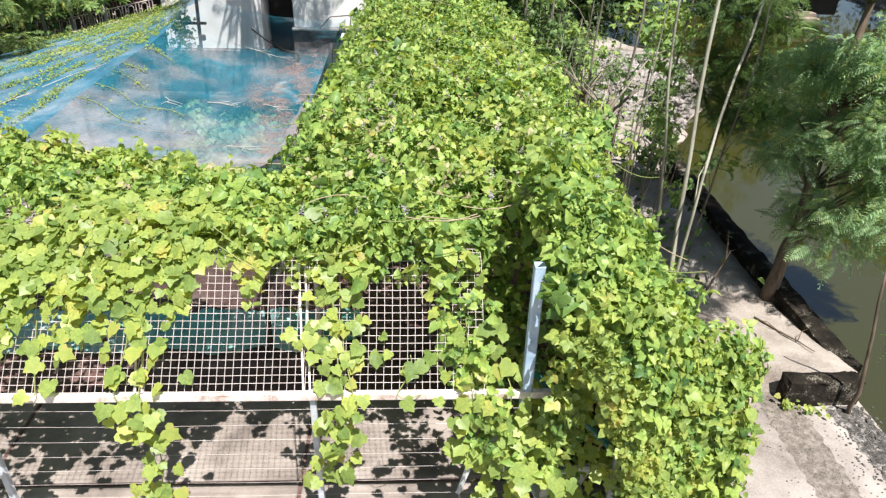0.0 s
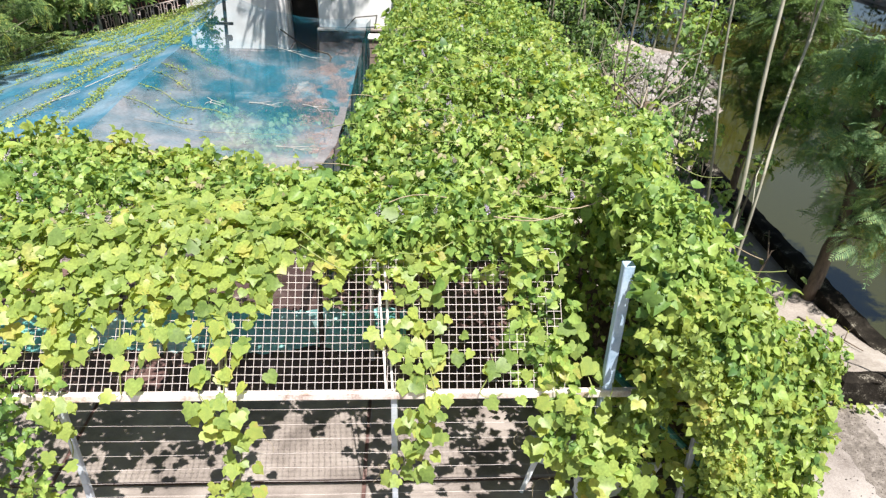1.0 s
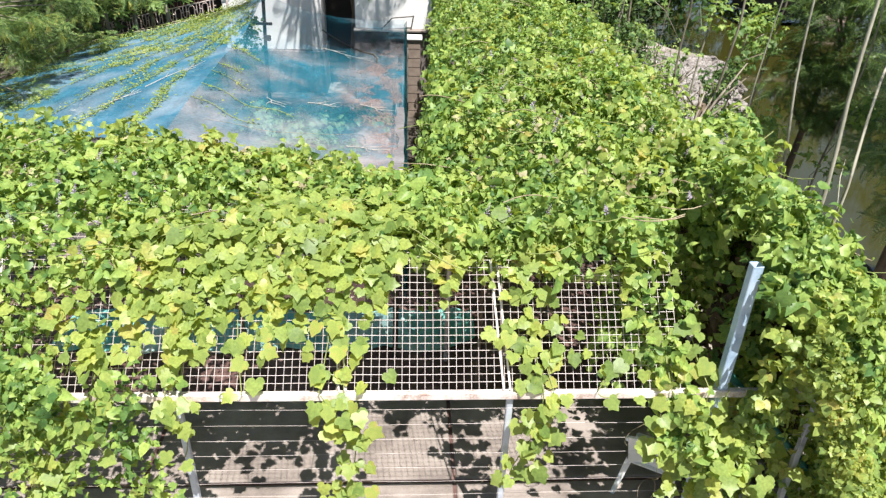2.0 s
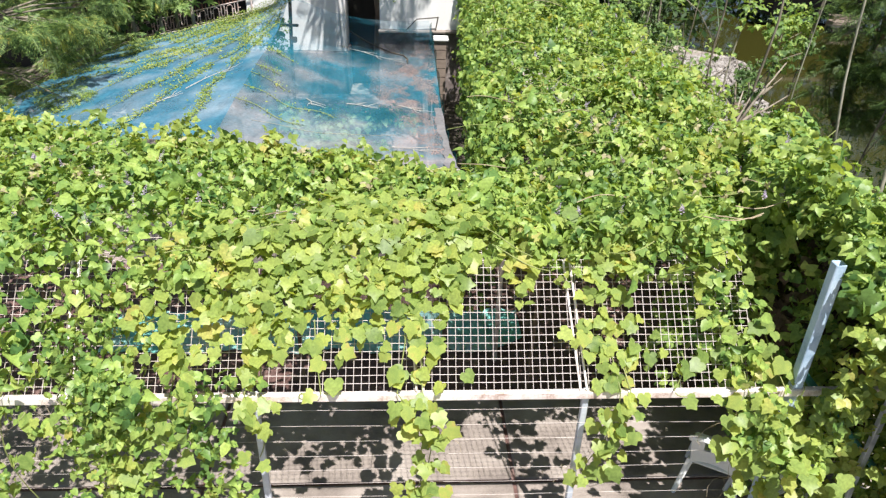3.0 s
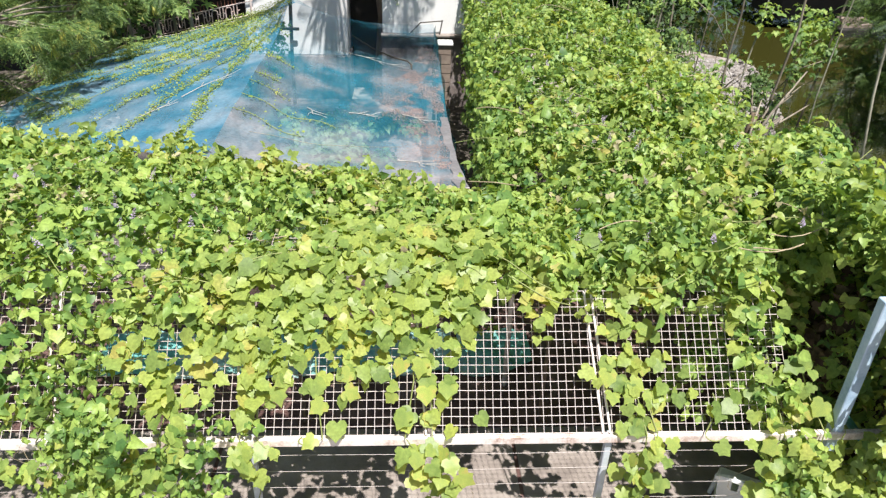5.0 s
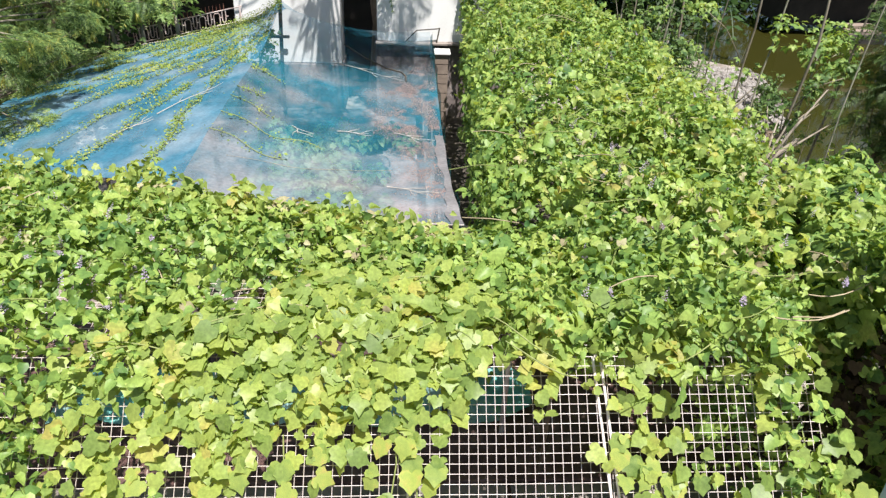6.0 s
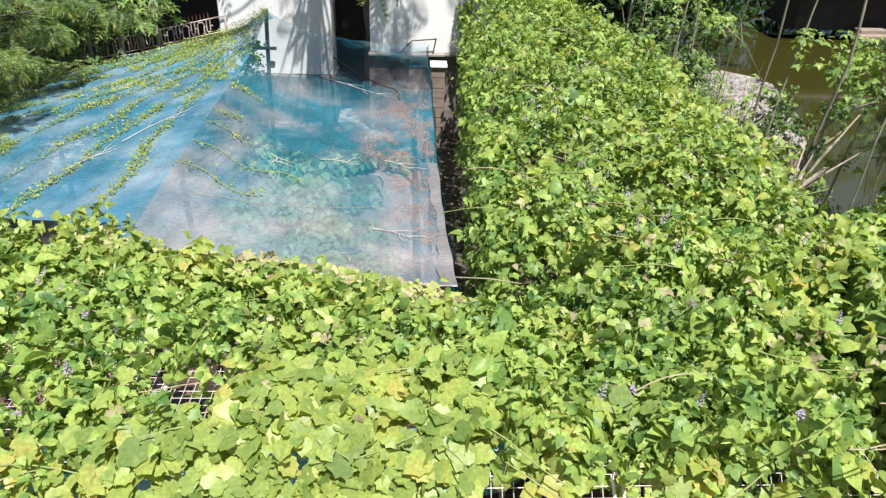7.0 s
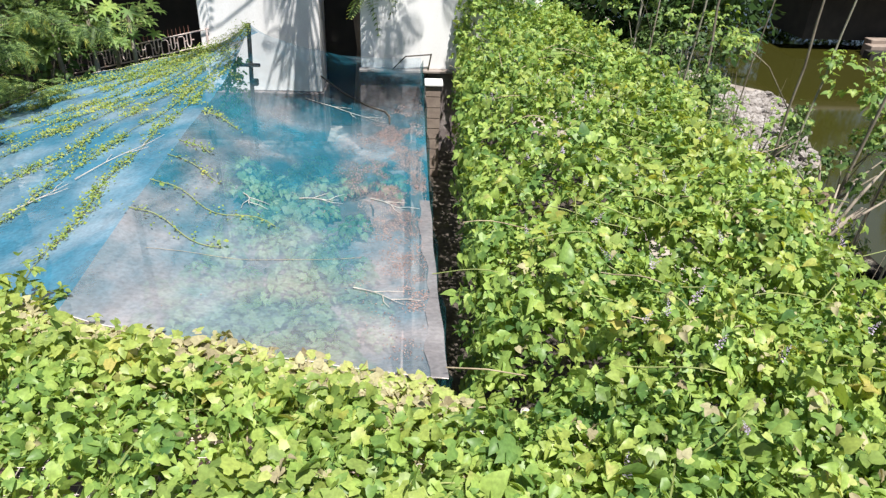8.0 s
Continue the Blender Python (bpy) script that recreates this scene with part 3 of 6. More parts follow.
part("crossbar", box(-5.56, -5.05, 16.66, 16.72, 2.07, 2.13, 0.008), DARK_WOOD, pole, "weathered wooden crossbar")
part("lamp", box(-5.23, -5.1, 16.6, 16.7, 1.72, 1.85, 0.02), DARK_WOOD, pole)

hose_line = [(-3.79, 15.6), (-3.35, 14.95), (-2.92, 14.45), (-2.62, 14.18), (-2.55, 13.95), (-2.54, 13.65)]
tagged(part("garden_hose", tube([(x, y, float(net_z(x, y)) + 0.02) for x, y in hose_line], 0.014, 6), DARK_WOOD, None, "", True), "thin black hose lying across the net", "hose")
pier = empty("brick_pier", -1.78, 16.45, 0, "stained brown block pier beside the net", "pier")
for k in range(9):
    part("block", rough_block(-1.93 + 0.01 * (k % 2), -1.64, 16.3, 16.6, 0.21 * k, 0.21 * k + 0.2, 0.15, 0.008), ROOFING, pier)
part("cap", box(-1.95, -1.6, 16.26, 16.64, 1.89, 1.94, 0.01), PLASTER, pier, "white painted cap")

# a strip of net left on the soil before the net house
cv, cf = [], []
cloth_x, cloth_v = np.linspace(-6.4, -1.05, 150), np.linspace(0, 1, 22)
for v_ in cloth_v:
    for x in cloth_x:
        near = 7.16 + 0.06 * math.sin(5 * x) + 0.24 * max(0.0, (x + 1.9) / 0.85) ** 2
        y = near + v_ * (8.06 + 0.03 * math.sin(8 * x) - near)
        cv.append((x, y, 0.11 + 0.035 * float(wave(5 * x, 7 * y, 0.4)) + 0.03 * float(wave(13 * x, 4 * y, 1.4))))
for j in range(len(cloth_v) - 1):
    for i in range(len(cloth_x) - 1):
        a = j * len(cloth_x) + i
        cf.append((a, a + 1, a + len(cloth_x) + 1, a + len(cloth_x)))
tagged(part("shade_cloth", (cv, cf), NET_SIDE, None, "", True), "crumpled teal shade cloth lying on the soil", "shade cloth")

# the low block wall along the right side, inside the net
low = tagged(part("low_wall", box(-2.2, -1.98, 8.8, 17.4, 0, 0.72, 0.02), CONCRETE, None), "low pale concrete wall along the net house", "wall", kind="structure")

# ---- buildings behind ----
house = empty("white_house", -5.3, 19.5, 0, "white plastered house wall with dappled shade", "house")
part("wall", box(-6.55, -4.1, 18.3, 19.6, 1.12, 6.2, 0.02), PLASTER, house)
part("plinth", box(-6.6, -4.05, 18.2, 19.6, 0, 1.12, 0.02), SHADE_PLINTH, house, "mottled brown plinth with tree shade in its colour")
shed = empty("white_outbuilding", -1.9, 18.5, 0, "white plastered outbuilding half hidden by vines", "outbuilding")
part("wall", box(-3.22, 0.4, 17.75, 19.6, 1.75, 6.2, 0.02), PLASTER, shed)
part("plinth", box(-3.25, 0.42, 17.68, 19.6, 0, 1.75, 0.02), SHADE_PLINTH, shed, "dark mottled plinth with shade in its colour")
part("ledge", box(-3.25, -1.2, 17.55, 17.75, 1.78, 1.83, 0.008), CONCRETE, shed)
part("brace", tube([(-2.58, 17.6, 1.83), (-2.31, 17.62, 2.1), (-1.79, 17.62, 2.15)], 0.014, 5), DARK_WOOD, shed)
part("wall_rail", tube([(-1.79, 17.6, 2.17), (-1.9, 17.62, 1.56)], 0.016, 5), DARK_WOOD, shed)
# a dark sheet for the shade in the gap between the walls
tagged(part("gap_shade", box(-4.1, -3.2, 19.3, 19.4, 0, 6, 0.01), SHADOWED, None), "near black sheet standing in for shade between the white walls", "gate", kind="structure")
# roof slab out of view, added to keep the sun off the wall behind
tagged(part("unseen_shade_roof", box(-16, -6.6, 18.75, 20.6, 3.7, 3.82, 0.01), ROOFING, None), "unseen flat roof added to shade the wall behind the fence", "roof", kind="structure")
tagged(part("wall_north", box(-16, -6.6, 20.4, 20.6, 0, 6, 0.01), SHADOWED, None), "wall behind the iron fence with deep shade in its colour", "wall", kind="structure")


def fence():
    """An iron fence with a linked key pattern between two rails and thin rusty spikes."""
    f = empty("iron_fence", -8, 18.25, 0, "chipped white iron fence with key pattern and rusty spikes", "fence")
    x0, x1 = -9.4, -6.35
    z = lambda x: 2.4 + 0.23 * (x + 6.4)
    on = lambda x, dz: (x, 18.25, z(x) + dz)
    for dz in (-0.32, 0.0):
        part("rail", tube([on(x0, dz), on(x1, dz)], 0.014, 5), IRON, f)
    for k in range(int((x1 - x0) / 0.34)):
        x = x0 + 0.34 * k
        part("key_bar", tube([on(x, -0.3), on(x, -0.08), on(x + 0.03, -0.04), on(x + 0.11, -0.04), on(x + 0.14, -0.08), on(x + 0.14, -0.3)], 0.013, 4), IRON, f)
        part("key_bar", tube([on(x + 0.2, 0.0), on(x + 0.2, -0.22), on(x + 0.22, -0.27), on(x + 0.26, -0.27), on(x + 0.28, -0.22), on(x + 0.28, 0.0)], 0.013, 4), IRON, f)
        part("link_bar", tube([on(x + 0.14, -0.15), on(x + 0.2, -0.15)], 0.012, 4), IRON, f)
        part("link_bar", tube([on(x + 0.28, -0.15), on(x + 0.34, -0.15)], 0.012, 4), IRON, f)
        for q in (0.0, 0.085, 0.17, 0.255):
            part("spike", tube([on(x + q, 0.0), on(x + q, 0.15)], [0.008, 0.003], 4), RUST, f, "thin rusty spike")
    for x in (-9.3, -7.9, -6.4):
        part("post", tube([(x, 18.25, 0), on(x, 0.02)], 0.022, 6), IRON, f)


fence()

# a low building across the water
far = empty("waterside_shed", 15.5, 31, 0, "brown roofed shed on the far bank", "shed")
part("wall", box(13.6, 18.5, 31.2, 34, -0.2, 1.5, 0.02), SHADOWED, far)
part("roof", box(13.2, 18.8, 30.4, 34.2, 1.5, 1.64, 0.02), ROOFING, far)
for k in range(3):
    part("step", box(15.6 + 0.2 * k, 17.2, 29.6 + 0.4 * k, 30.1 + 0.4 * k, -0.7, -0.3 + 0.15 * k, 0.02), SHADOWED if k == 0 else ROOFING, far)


# ---- rubble bank ----
def bank_z(x, e):
    """The height of the bank at x, where its edge is at e."""
    return np.where(x < e - 0.35, 0.025, np.where(x < e, 0.02 - 0.17 * (x - e + 0.35) / 0.35, -0.15 - 0.8 * (x - e)))


def rubble():
    """Loose stones heaped on the bank, each by itself."""
    shapes = []
    for k in range(8):
        bm = bmesh.new()
        bmesh.ops.create_icosphere(bm, subdivisions=1, radius=1.0)
        for q in bm.verts:
            q.co *= 0.7 + 0.55 * rng.random()
            q.co.z *= 0.6
        me = bpy.data.meshes.new("stone")
        bm.to_mesh(me)
        bm.free()
        me.materials.append(STONE)
        shapes.append(me)
    heap = empty("rubble_bank", 6.5, 18.5, -0.1, "pale grey rubble heaped on the canal bank", "rubble")
    for k in range(290):
        y = 16.3 + 6.4 * rng.random()
        e = float(bank(y))
        x = e - 2.0 + 2.2 * rng.random()
        r = 0.055 + 0.14 * rng.random() ** 2
        ob = new("stone", shapes[k % 8])
        ob.matrix_world = pose(x, y, float(bank_z(x, e)) + 0.3 * r, 20 * rng.normal(), 20 * rng.normal(), rng.uniform(0, 360)) @ Matrix.Scale(r, 4)
        under(ob, heap)
    n = 4600
    y = rng.uniform(16.2, 22.8, n)
    e = bank(y)
    x = e - 2.5 + 2.9 * rng.random(n)
    p = np.stack([x, y, bank_z(x, e) + 0.015], 1)
    chips = [([tuple(v.co) for v in me.vertices], [tuple(f.vertices) for f in me.polygons]) for me in shapes]
    m = frames_at(p, np.tile([0, 0, 1.0], (n, 1)) + 0.4 * rng.normal(size=(n, 3)), rng.normal(size=(n, 3)), 0.03 + 0.075 * rng.random(n) ** 1.5)
    tagged(under(new("rubble", scatter("rubble", chips, m, rng.integers(0, 8, n), STONE, False)), heap), "small broken grey chips", kind="stuff")


rubble()


def edge_stones():
    """Dark broken stones tipped along the canal's edge, and chips and dry stalks on the gravel beside the path."""
    shapes = []
    for k in range(6):
        bm = bmesh.new()
        bmesh.ops.create_icosphere(bm, subdivisions=1, radius=1.0)
        for q in bm.verts:
            q.co *= 0.65 + 0.6 * rng.random()
            q.co.z *= 0.7
        me = bpy.data.meshes.new("stone")
        bm.to_mesh(me)
        bm.free()
        me.materials.append(EDGE_STONE)
        shapes.append(me)
    heap = empty("edge_stones", 4.9, 3.5, 0, "dark and pale broken stones along the canal edge", "stones")
    for k in range(290):
        y, r = rng.uniform(2.2, 6.1), 0.014 + 0.034 * rng.random() ** 1.5
        x = 4.9 + 0.1 * rng.normal()
        ob = new("stone", shapes[k % 6])
        ob.matrix_world = pose(x, y, 0.03 + 0.3 * r - 0.3 * max(0.0, x - 4.95), 25 * rng.normal(), 25 * rng.normal(), rng.uniform(0, 360)) @ Matrix.Scale(r, 4)
        under(ob, heap)
    flat = [([tuple(v.co) for v in me.vertices], [tuple(f.vertices) for f in me.polygons]) for me in shapes]
    n = 2600
    p = np.stack([rng.normal(4.8, 0.16, n), rng.uniform(0.5, 6.1, n), np.full(n, 0.04)], 1)
    m = frames_at(p, np.tile([0, 0, 1.0], (n, 1)) + 0.4 * rng.normal(size=(n, 3)), rng.normal(size=(n, 3)), 0.006 + 0.014 * rng.random(n) ** 2)
    tagged(under(new("chips", scatter("chips", flat, m, rng.integers(0, 6, n), EDGE_STONE, False)), heap), "small dark broken chips", kind="stuff")
    n = 1800
    p = np.stack([rng.normal(4.03, 0.18, n), rng.uniform(0.5, 6.3, n), np.full(n, 0.044)], 1)
    m = frames_at(p, np.tile([0, 0, 1.0], (n, 1)) + 0.2 * rng.normal(size=(n, 3)), rng.normal(size=(n, 3)), 0.003 + 0.007 * rng.random(n) ** 2)
    tagged(new("gravel", scatter("gravel", flat, m, rng.integers(0, 6, n), GRAVEL, False)), "fine chips scattered on the gravelly strip", "gravel", kind="stuff")


edge_stones()

# ---- chair under the trellis ----
def plastic_chair(x, y, turn, label):
    """A moulded plastic chair: seat, slotted back and four splayed legs."""
    c = empty("plastic_chair", 0, 0, 0, label, "chair", "plastic chairs")
    part("seat", box(-0.23, 0.23, -0.22, 0.22, 0.41, 0.435, 0.02), PLASTIC, c)
    back = bmesh.new()
    rows = []
    for k in range(7):
        q = k / 6
        bw, by, bz = 0.21 + 0.04 * q, 0.21 + 0.1 * q, 0.42 + 0.4 * q
        rows.append([[back.verts.new((bw * s, by - 0.05 * (1 - s * s) + o, bz)) for s in np.linspace(-1, 1, 9)] for o in (0, 0.02)])
    for lo, hi in zip(rows[:-1], rows[1:]):
        for s in range(8):
            slot = s in (2, 5) and 2 < rows.index(lo) < 5
            if not slot:
                back.faces.new((lo[0][s], lo[0][s + 1], hi[0][s + 1], hi[0][s]))
                back.faces.new((lo[1][s], hi[1][s], hi[1][s + 1], lo[1][s + 1]))
    rest = part("backrest", back, PLASTIC, c)
    part("top_rail", tube([(-0.26, 0.28, 0.76), (-0.15, 0.32, 0.83), (0.15, 0.32, 0.83), (0.26, 0.28, 0.76)], 0.03, 6), PLASTIC, rest)
    for s in (-1, 1):
        part("leg", tube([(s * 0.2, -0.19, 0.42), (s * 0.25, -0.24, 0.035)], [0.03, 0.022], 6), PLASTIC, c)
        part("leg", tube([(s * 0.21, 0.2, 0.44), (s * 0.29, 0.32, 0.035)], [0.034, 0.024], 6), PLASTIC, c)
    c.matrix_basis = pose(x, y, 0, 0, 0, turn)
    return c


plastic_chair(0.54, 5.06, 150, "white plastic chair in shade under the trellis")
plastic_chair(0.98, 4.78, 197, "white plastic chair beside the tall blue post")


tagged(part("green_pipe", tube([(0.66, 4.43, 2.0), (1.5, 4.43, 1.05), (2.38, 4.4, 0.07)], 0.032, 8), NET_PIPE, None), "teal green pipe leaning on the blue post", "pipe")


# ---- leaves ----
def blade(outline, fold, droop, curl):
    """A leaf blade from one half's outline (x, y), folded along the midrib; base at the origin, tip along y."""
    length = outline[-1][1]
    z = lambda x, y: fold * x - droop * max(0.0, y) ** 2 - curl * x * x
    rib = [(0, 0, 0), (0, 0.36 * length, 0), (0, 0.7 * length, 0), (0, length, 0)]
    rib = [(0, y, z(0, y)) for _, y, _ in rib]
    right = [(x, y, z(x, y)) for x, y in outline[:-1]]
    left = [(-x, y, 0.85 * z(x, y) + 0.01 * x) for x, y in outline[:-1]]
    n = len(right)
    faces = []
    for s, o in ((4, 1), (4 + n, -1)):
        ring = [0] + [s + k for k in range(n)] + [3]
        tri = []
        for a, b in zip(ring[:-1], ring[1:]):
            ya = 0 if a == 0 else (outline[a - s][1] if a != 3 else length)
            mid = 1 if ya < 0.5 * length else 2
            tri.append((a, b, mid))
        half = next(k for k, a in enumerate(ring[1:]) if a != 3 and outline[a - s][1] >= 0.5 * length) + 1
        tri.append((ring[half], 2, 1))
        faces += [t for t in tri if len(set(t)) == 3] if o > 0 else [t[::-1] for t in tri if len(set(t)) == 3]
    return rib + right + left, faces


def gourd(lobe, droop, curl):
    """An angular five-lobed blade with a notched base."""
    return blade([(0.16, -0.16), (0.42, -0.12), (0.59, 0.14), (0.53 - 0.1 * lobe, 0.33), (0.52, 0.56), (0.33 - 0.06 * lobe, 0.69), (0.0, 1.02)], 0.12, droop, curl)


def bean(fold, droop, curl):
    """A broad pointed bean leaflet."""
    return blade([(0.31, -0.03), (0.44, 0.3), (0.29, 0.68), (0.0, 1.03)], fold, droop, curl)


def three(fold, droop, curl, open_):
    """Three leaflets on one stalk."""
    v, f = bean(fold, droop, curl)
    pieces = []
    for turn, base, size in ((0, (0, 0.42, 0), 0.6), (open_, (-0.05, 0.3, 0), 0.52), (-open_, (0.05, 0.3, 0), 0.52)):
        m = Matrix.Translation(base) @ Matrix.Rotation(radians(turn), 4, "Z") @ Matrix.Rotation(radians(0.25 * turn), 4, "Y") @ Matrix.Scale(size, 4)
        pieces.append(([tuple(m @ Vector(p)) for p in v], f))
    pieces.append(([(-0.012, 0, 0), (0.012, 0, 0), (0.012, 0.42, 0.01), (-0.012, 0.42, 0.01)], [(0, 1, 2, 3)]))
    return joined(pieces)


GOURD = [gourd(0.1, 0.15, 0.15), gourd(0.9, 0.25, 0.3), gourd(0.5, 0.05, -0.2), gourd(1.2, 0.4, 0.15)]
BEAN = [bean(0.3, 0.1, 0.0), bean(0.6, 0.4, 0.3), bean(0.9, 0.2, -0.3), gourd(1.0, 0.5, 0.3), three(0.4, 0.35, 0.2, 75), three(0.7, 0.6, 0.1, 95), three(0.1, 0.2, 0.6, 60)]
SIZE_OF = np.array([0.85, 0.85, 0.85, 0.8, 1.5, 1.5, 1.5])
VINE = BEAN[:4]


SMALL = [([(0, 0, 0), (0.36, 0.42, 0.1), (0, 1, -0.1), (-0.36, 0.42, 0.12)], [(0, 1, 2), (0, 2, 3)]),
         ([(0, 0, 0), (0.44, 0.5, -0.06), (0, 0.95, 0.08), (-0.4, 0.55, 0.02)], [(0, 1, 2), (0, 2, 3)])]


def rows_of(points, normals, sizes, spread=0.5, toward=(0.0, -0.1, 0.3)):
    """Leaves on a surface, scattered round its normal."""
    n = len(points)
    nor = normals + np.array(toward) + spread * rng.normal(size=(n, 3))
    head = rng.normal(size=(n, 3)) * 0.9 + np.array([0.0, -0.5, -0.45])
    return frames_at(points, nor, head, sizes)


shell = rows_of


def sprigs(centres, normals, each, radius, out, sizes, wild):
    """Tufts of leaves: from each centre they lean outward all round, at uneven depth."""
    n = len(centres)
    c, nor = np.repeat(centres, each, 0), np.repeat(normals / np.linalg.norm(normals, axis=1, keepdims=True), each, 0)
    m = len(c)
    side = rng.normal(size=(m, 3))
    side -= (side * nor).sum(1, keepdims=True) * nor
    reach = radius * np.sqrt(rng.random(m))[:, None] / (np.linalg.norm(side, axis=1, keepdims=True) + 1e-9)
    lift = rng.uniform(out[0], out[1], m)[:, None]
    p = c + side * reach + nor * lift
    face = nor + 0.55 * side * reach / radius + wild * rng.normal(size=(m, 3)) + np.array([0, -0.05, 0.15])
    head = side + 0.6 * rng.normal(size=(m, 3)) + np.array([0, -0.25, -0.55])
    return frames_at(p, face, head, (sizes[0] + (sizes[1] - sizes[0]) * rng.random(m) ** 1.4) * (1 + 0.7 * (rng.random(m) > 0.93)))


BACK = ([-9.3, -7.6, -6.8, -6.0, -5.4, -4.7, -3.8, -2.8, -2.0, 0.4], [9.4, 8.9, 8.5, 8.1, 7.75, 7.3, 7.1, 6.75, 6.55, 6.6])


def slope_z(y):
    return np.where(y < TOP_Y, BEAM_Z + (y - BEAM_Y) * (TOP_Z - BEAM_Z) / (TOP_Y - BEAM_Y), TOP_Z + 0.03)


def low_edge(x):
    """How far down the slope the leaves reach, along the beam."""
    low = np.interp(x, [-9.3, -5.3, -4.6, -4.0, -3.4, -3.0, -2.65, -2.3, -2.0, -1.5, -1.2, -0.9, -0.4, 0.0, 0.4],
                    [4.2, 4.22, 4.35, 4.5, 4.6, 4.66, 4.66, 4.82, 4.88, 4.9, 4.82, 4.95, 4.97, 4.9, 4.75])
    return low + 0.09 * np.sin(9 * x) + 0.06 * np.sin(21 * x + 1)


def gourd_back(x):
    """Behind this line the gourd gives way to the bean."""
    return np.interp(x, [-9.3, -5.2, -4.6, -4.0, -3.0, -2.2, -1.5, -0.9, 0.4], [4.3, 4.5, 4.9, 5.35, 5.95, 5.9, 5.5, 5.2, 4.9]) + 0.15 * wave(3 * x, 0 * x, 0.7)


def bare_patch(x, y):
    """Thin places where the mesh shows."""
    spots = ((-3.76, 5.62, 0.27), (-1.87, 5.08, 0.14), (-1.27, 5.06, 0.14), (-4.3, 4.75, 0.08), (-5.6, 4.75, 0.07), (-2.3, 6.1, 0.08), (-4.2, 6.2, 0.08))
    return sum(np.exp(-(((x - a) / r) ** 2 + ((y - b) / (0.8 * r)) ** 2)) for a, b, r in spots)


def front_gourd(n):
    """The thin sunlit sheet of gourd leaves on the slope."""
    x, y = rng.uniform(-5.4, 0.3, n), rng.uniform(4.15, 6.3, n)
    low = low_edge(x)
    keep = (y > low - 0.05) & ((x < 0.1) | (y < 5.05)) & (y < gourd_back(x) + 0.2 * rng.normal(size=n)) & (rng.random(n) < np.clip((y - low) / 0.3 + 0.35, 0, 1))
    keep &= (rng.random(n) > 2.2 * bare_patch(x, y)) & ((x > -4.1) | (rng.random(n) < 0.45))
    z = slope_z(y) + 0.05 + 0.05 * wave(2.5 * x, 2.5 * y, 0.3) + rng.random(n) * 0.2
    tilt = np.where(y < TOP_Y + 0.1, -0.55, -0.2)
    p = np.stack([x, y, z], 1)[keep]
    nor = np.stack([np.zeros(n), tilt, np.ones(n)], 1)[keep]
    return rows_of(p, nor, 0.05 + 0.09 * rng.random(len(p)) ** 1.3, 0.6)


def a_top(x, y):
    back = np.interp(x, *BACK)
    h = 0.17 + 0.09 * wave(1.5 * x, 1.6 * y, 0.2) + 0.05 * wave(4.4 * x, 4.1 * y, 0.9) + 0.06 * wave(8.5 * x, 7.9 * y, 0.4)
    h = h + 0.12 * np.exp(-((x + 5.9) / 0.5) ** 2)
    fall = 0.28 * np.clip((y - 6.6) / 1.0, 0, 1) * np.clip((-4.9 - x) / 0.5, 0, 1)
    return slope_z(y) - fall + h * np.clip((back - y) / 0.3, 0.15, 1) - 0.25 * np.clip((y - back + 0.15) / 0.3, 0, 1)


def front_bean(n):
    """Tufts of bean leaves on the back and the far end of the front trellis."""
    x = rng.uniform(-9.3, 0.5, n)
    back = np.interp(x, *BACK) + 0.08 * wave(4 * x, 0 * x, 0.4)
    y = 4.2 + rng.random(n) * (back - 4.2)
    keep = (y > low_edge(x)) & ((x < 0.12) | (y > 5.35)) & (y > gourd_back(x) - 0.25 * np.abs(rng.normal(size=n)))
    keep &= rng.random(n) > 1.8 * bare_patch(x, y)
    x, y = x[keep], y[keep]
    e = 0.04
    z = a_top(x, y)
    nor = np.stack([-(a_top(x + e, y) - z) / e, -(a_top(x, y + e) - z) / e, np.ones(len(x))], 1)
    nor[:, :2] = np.clip(nor[:, :2], -1.2, 1.2)
    z = z + 0.05 * rng.normal(size=len(x)) - 0.05
    return np.stack([x, y, z], 1), nor


def b_edge(x):
    """The front edge of the heap."""
    return np.interp(x, [-1.9, -1.0, -0.4, -0.08, 0.12, 0.5, 0.64, 0.74, 0.86, 1.1, 1.3, 2.4], [5.0, 5.05, 5.0, 5.1, 5.3, 5.35, 5.1, 4.6, 4.4, 4.08, 4.0, 4.4])


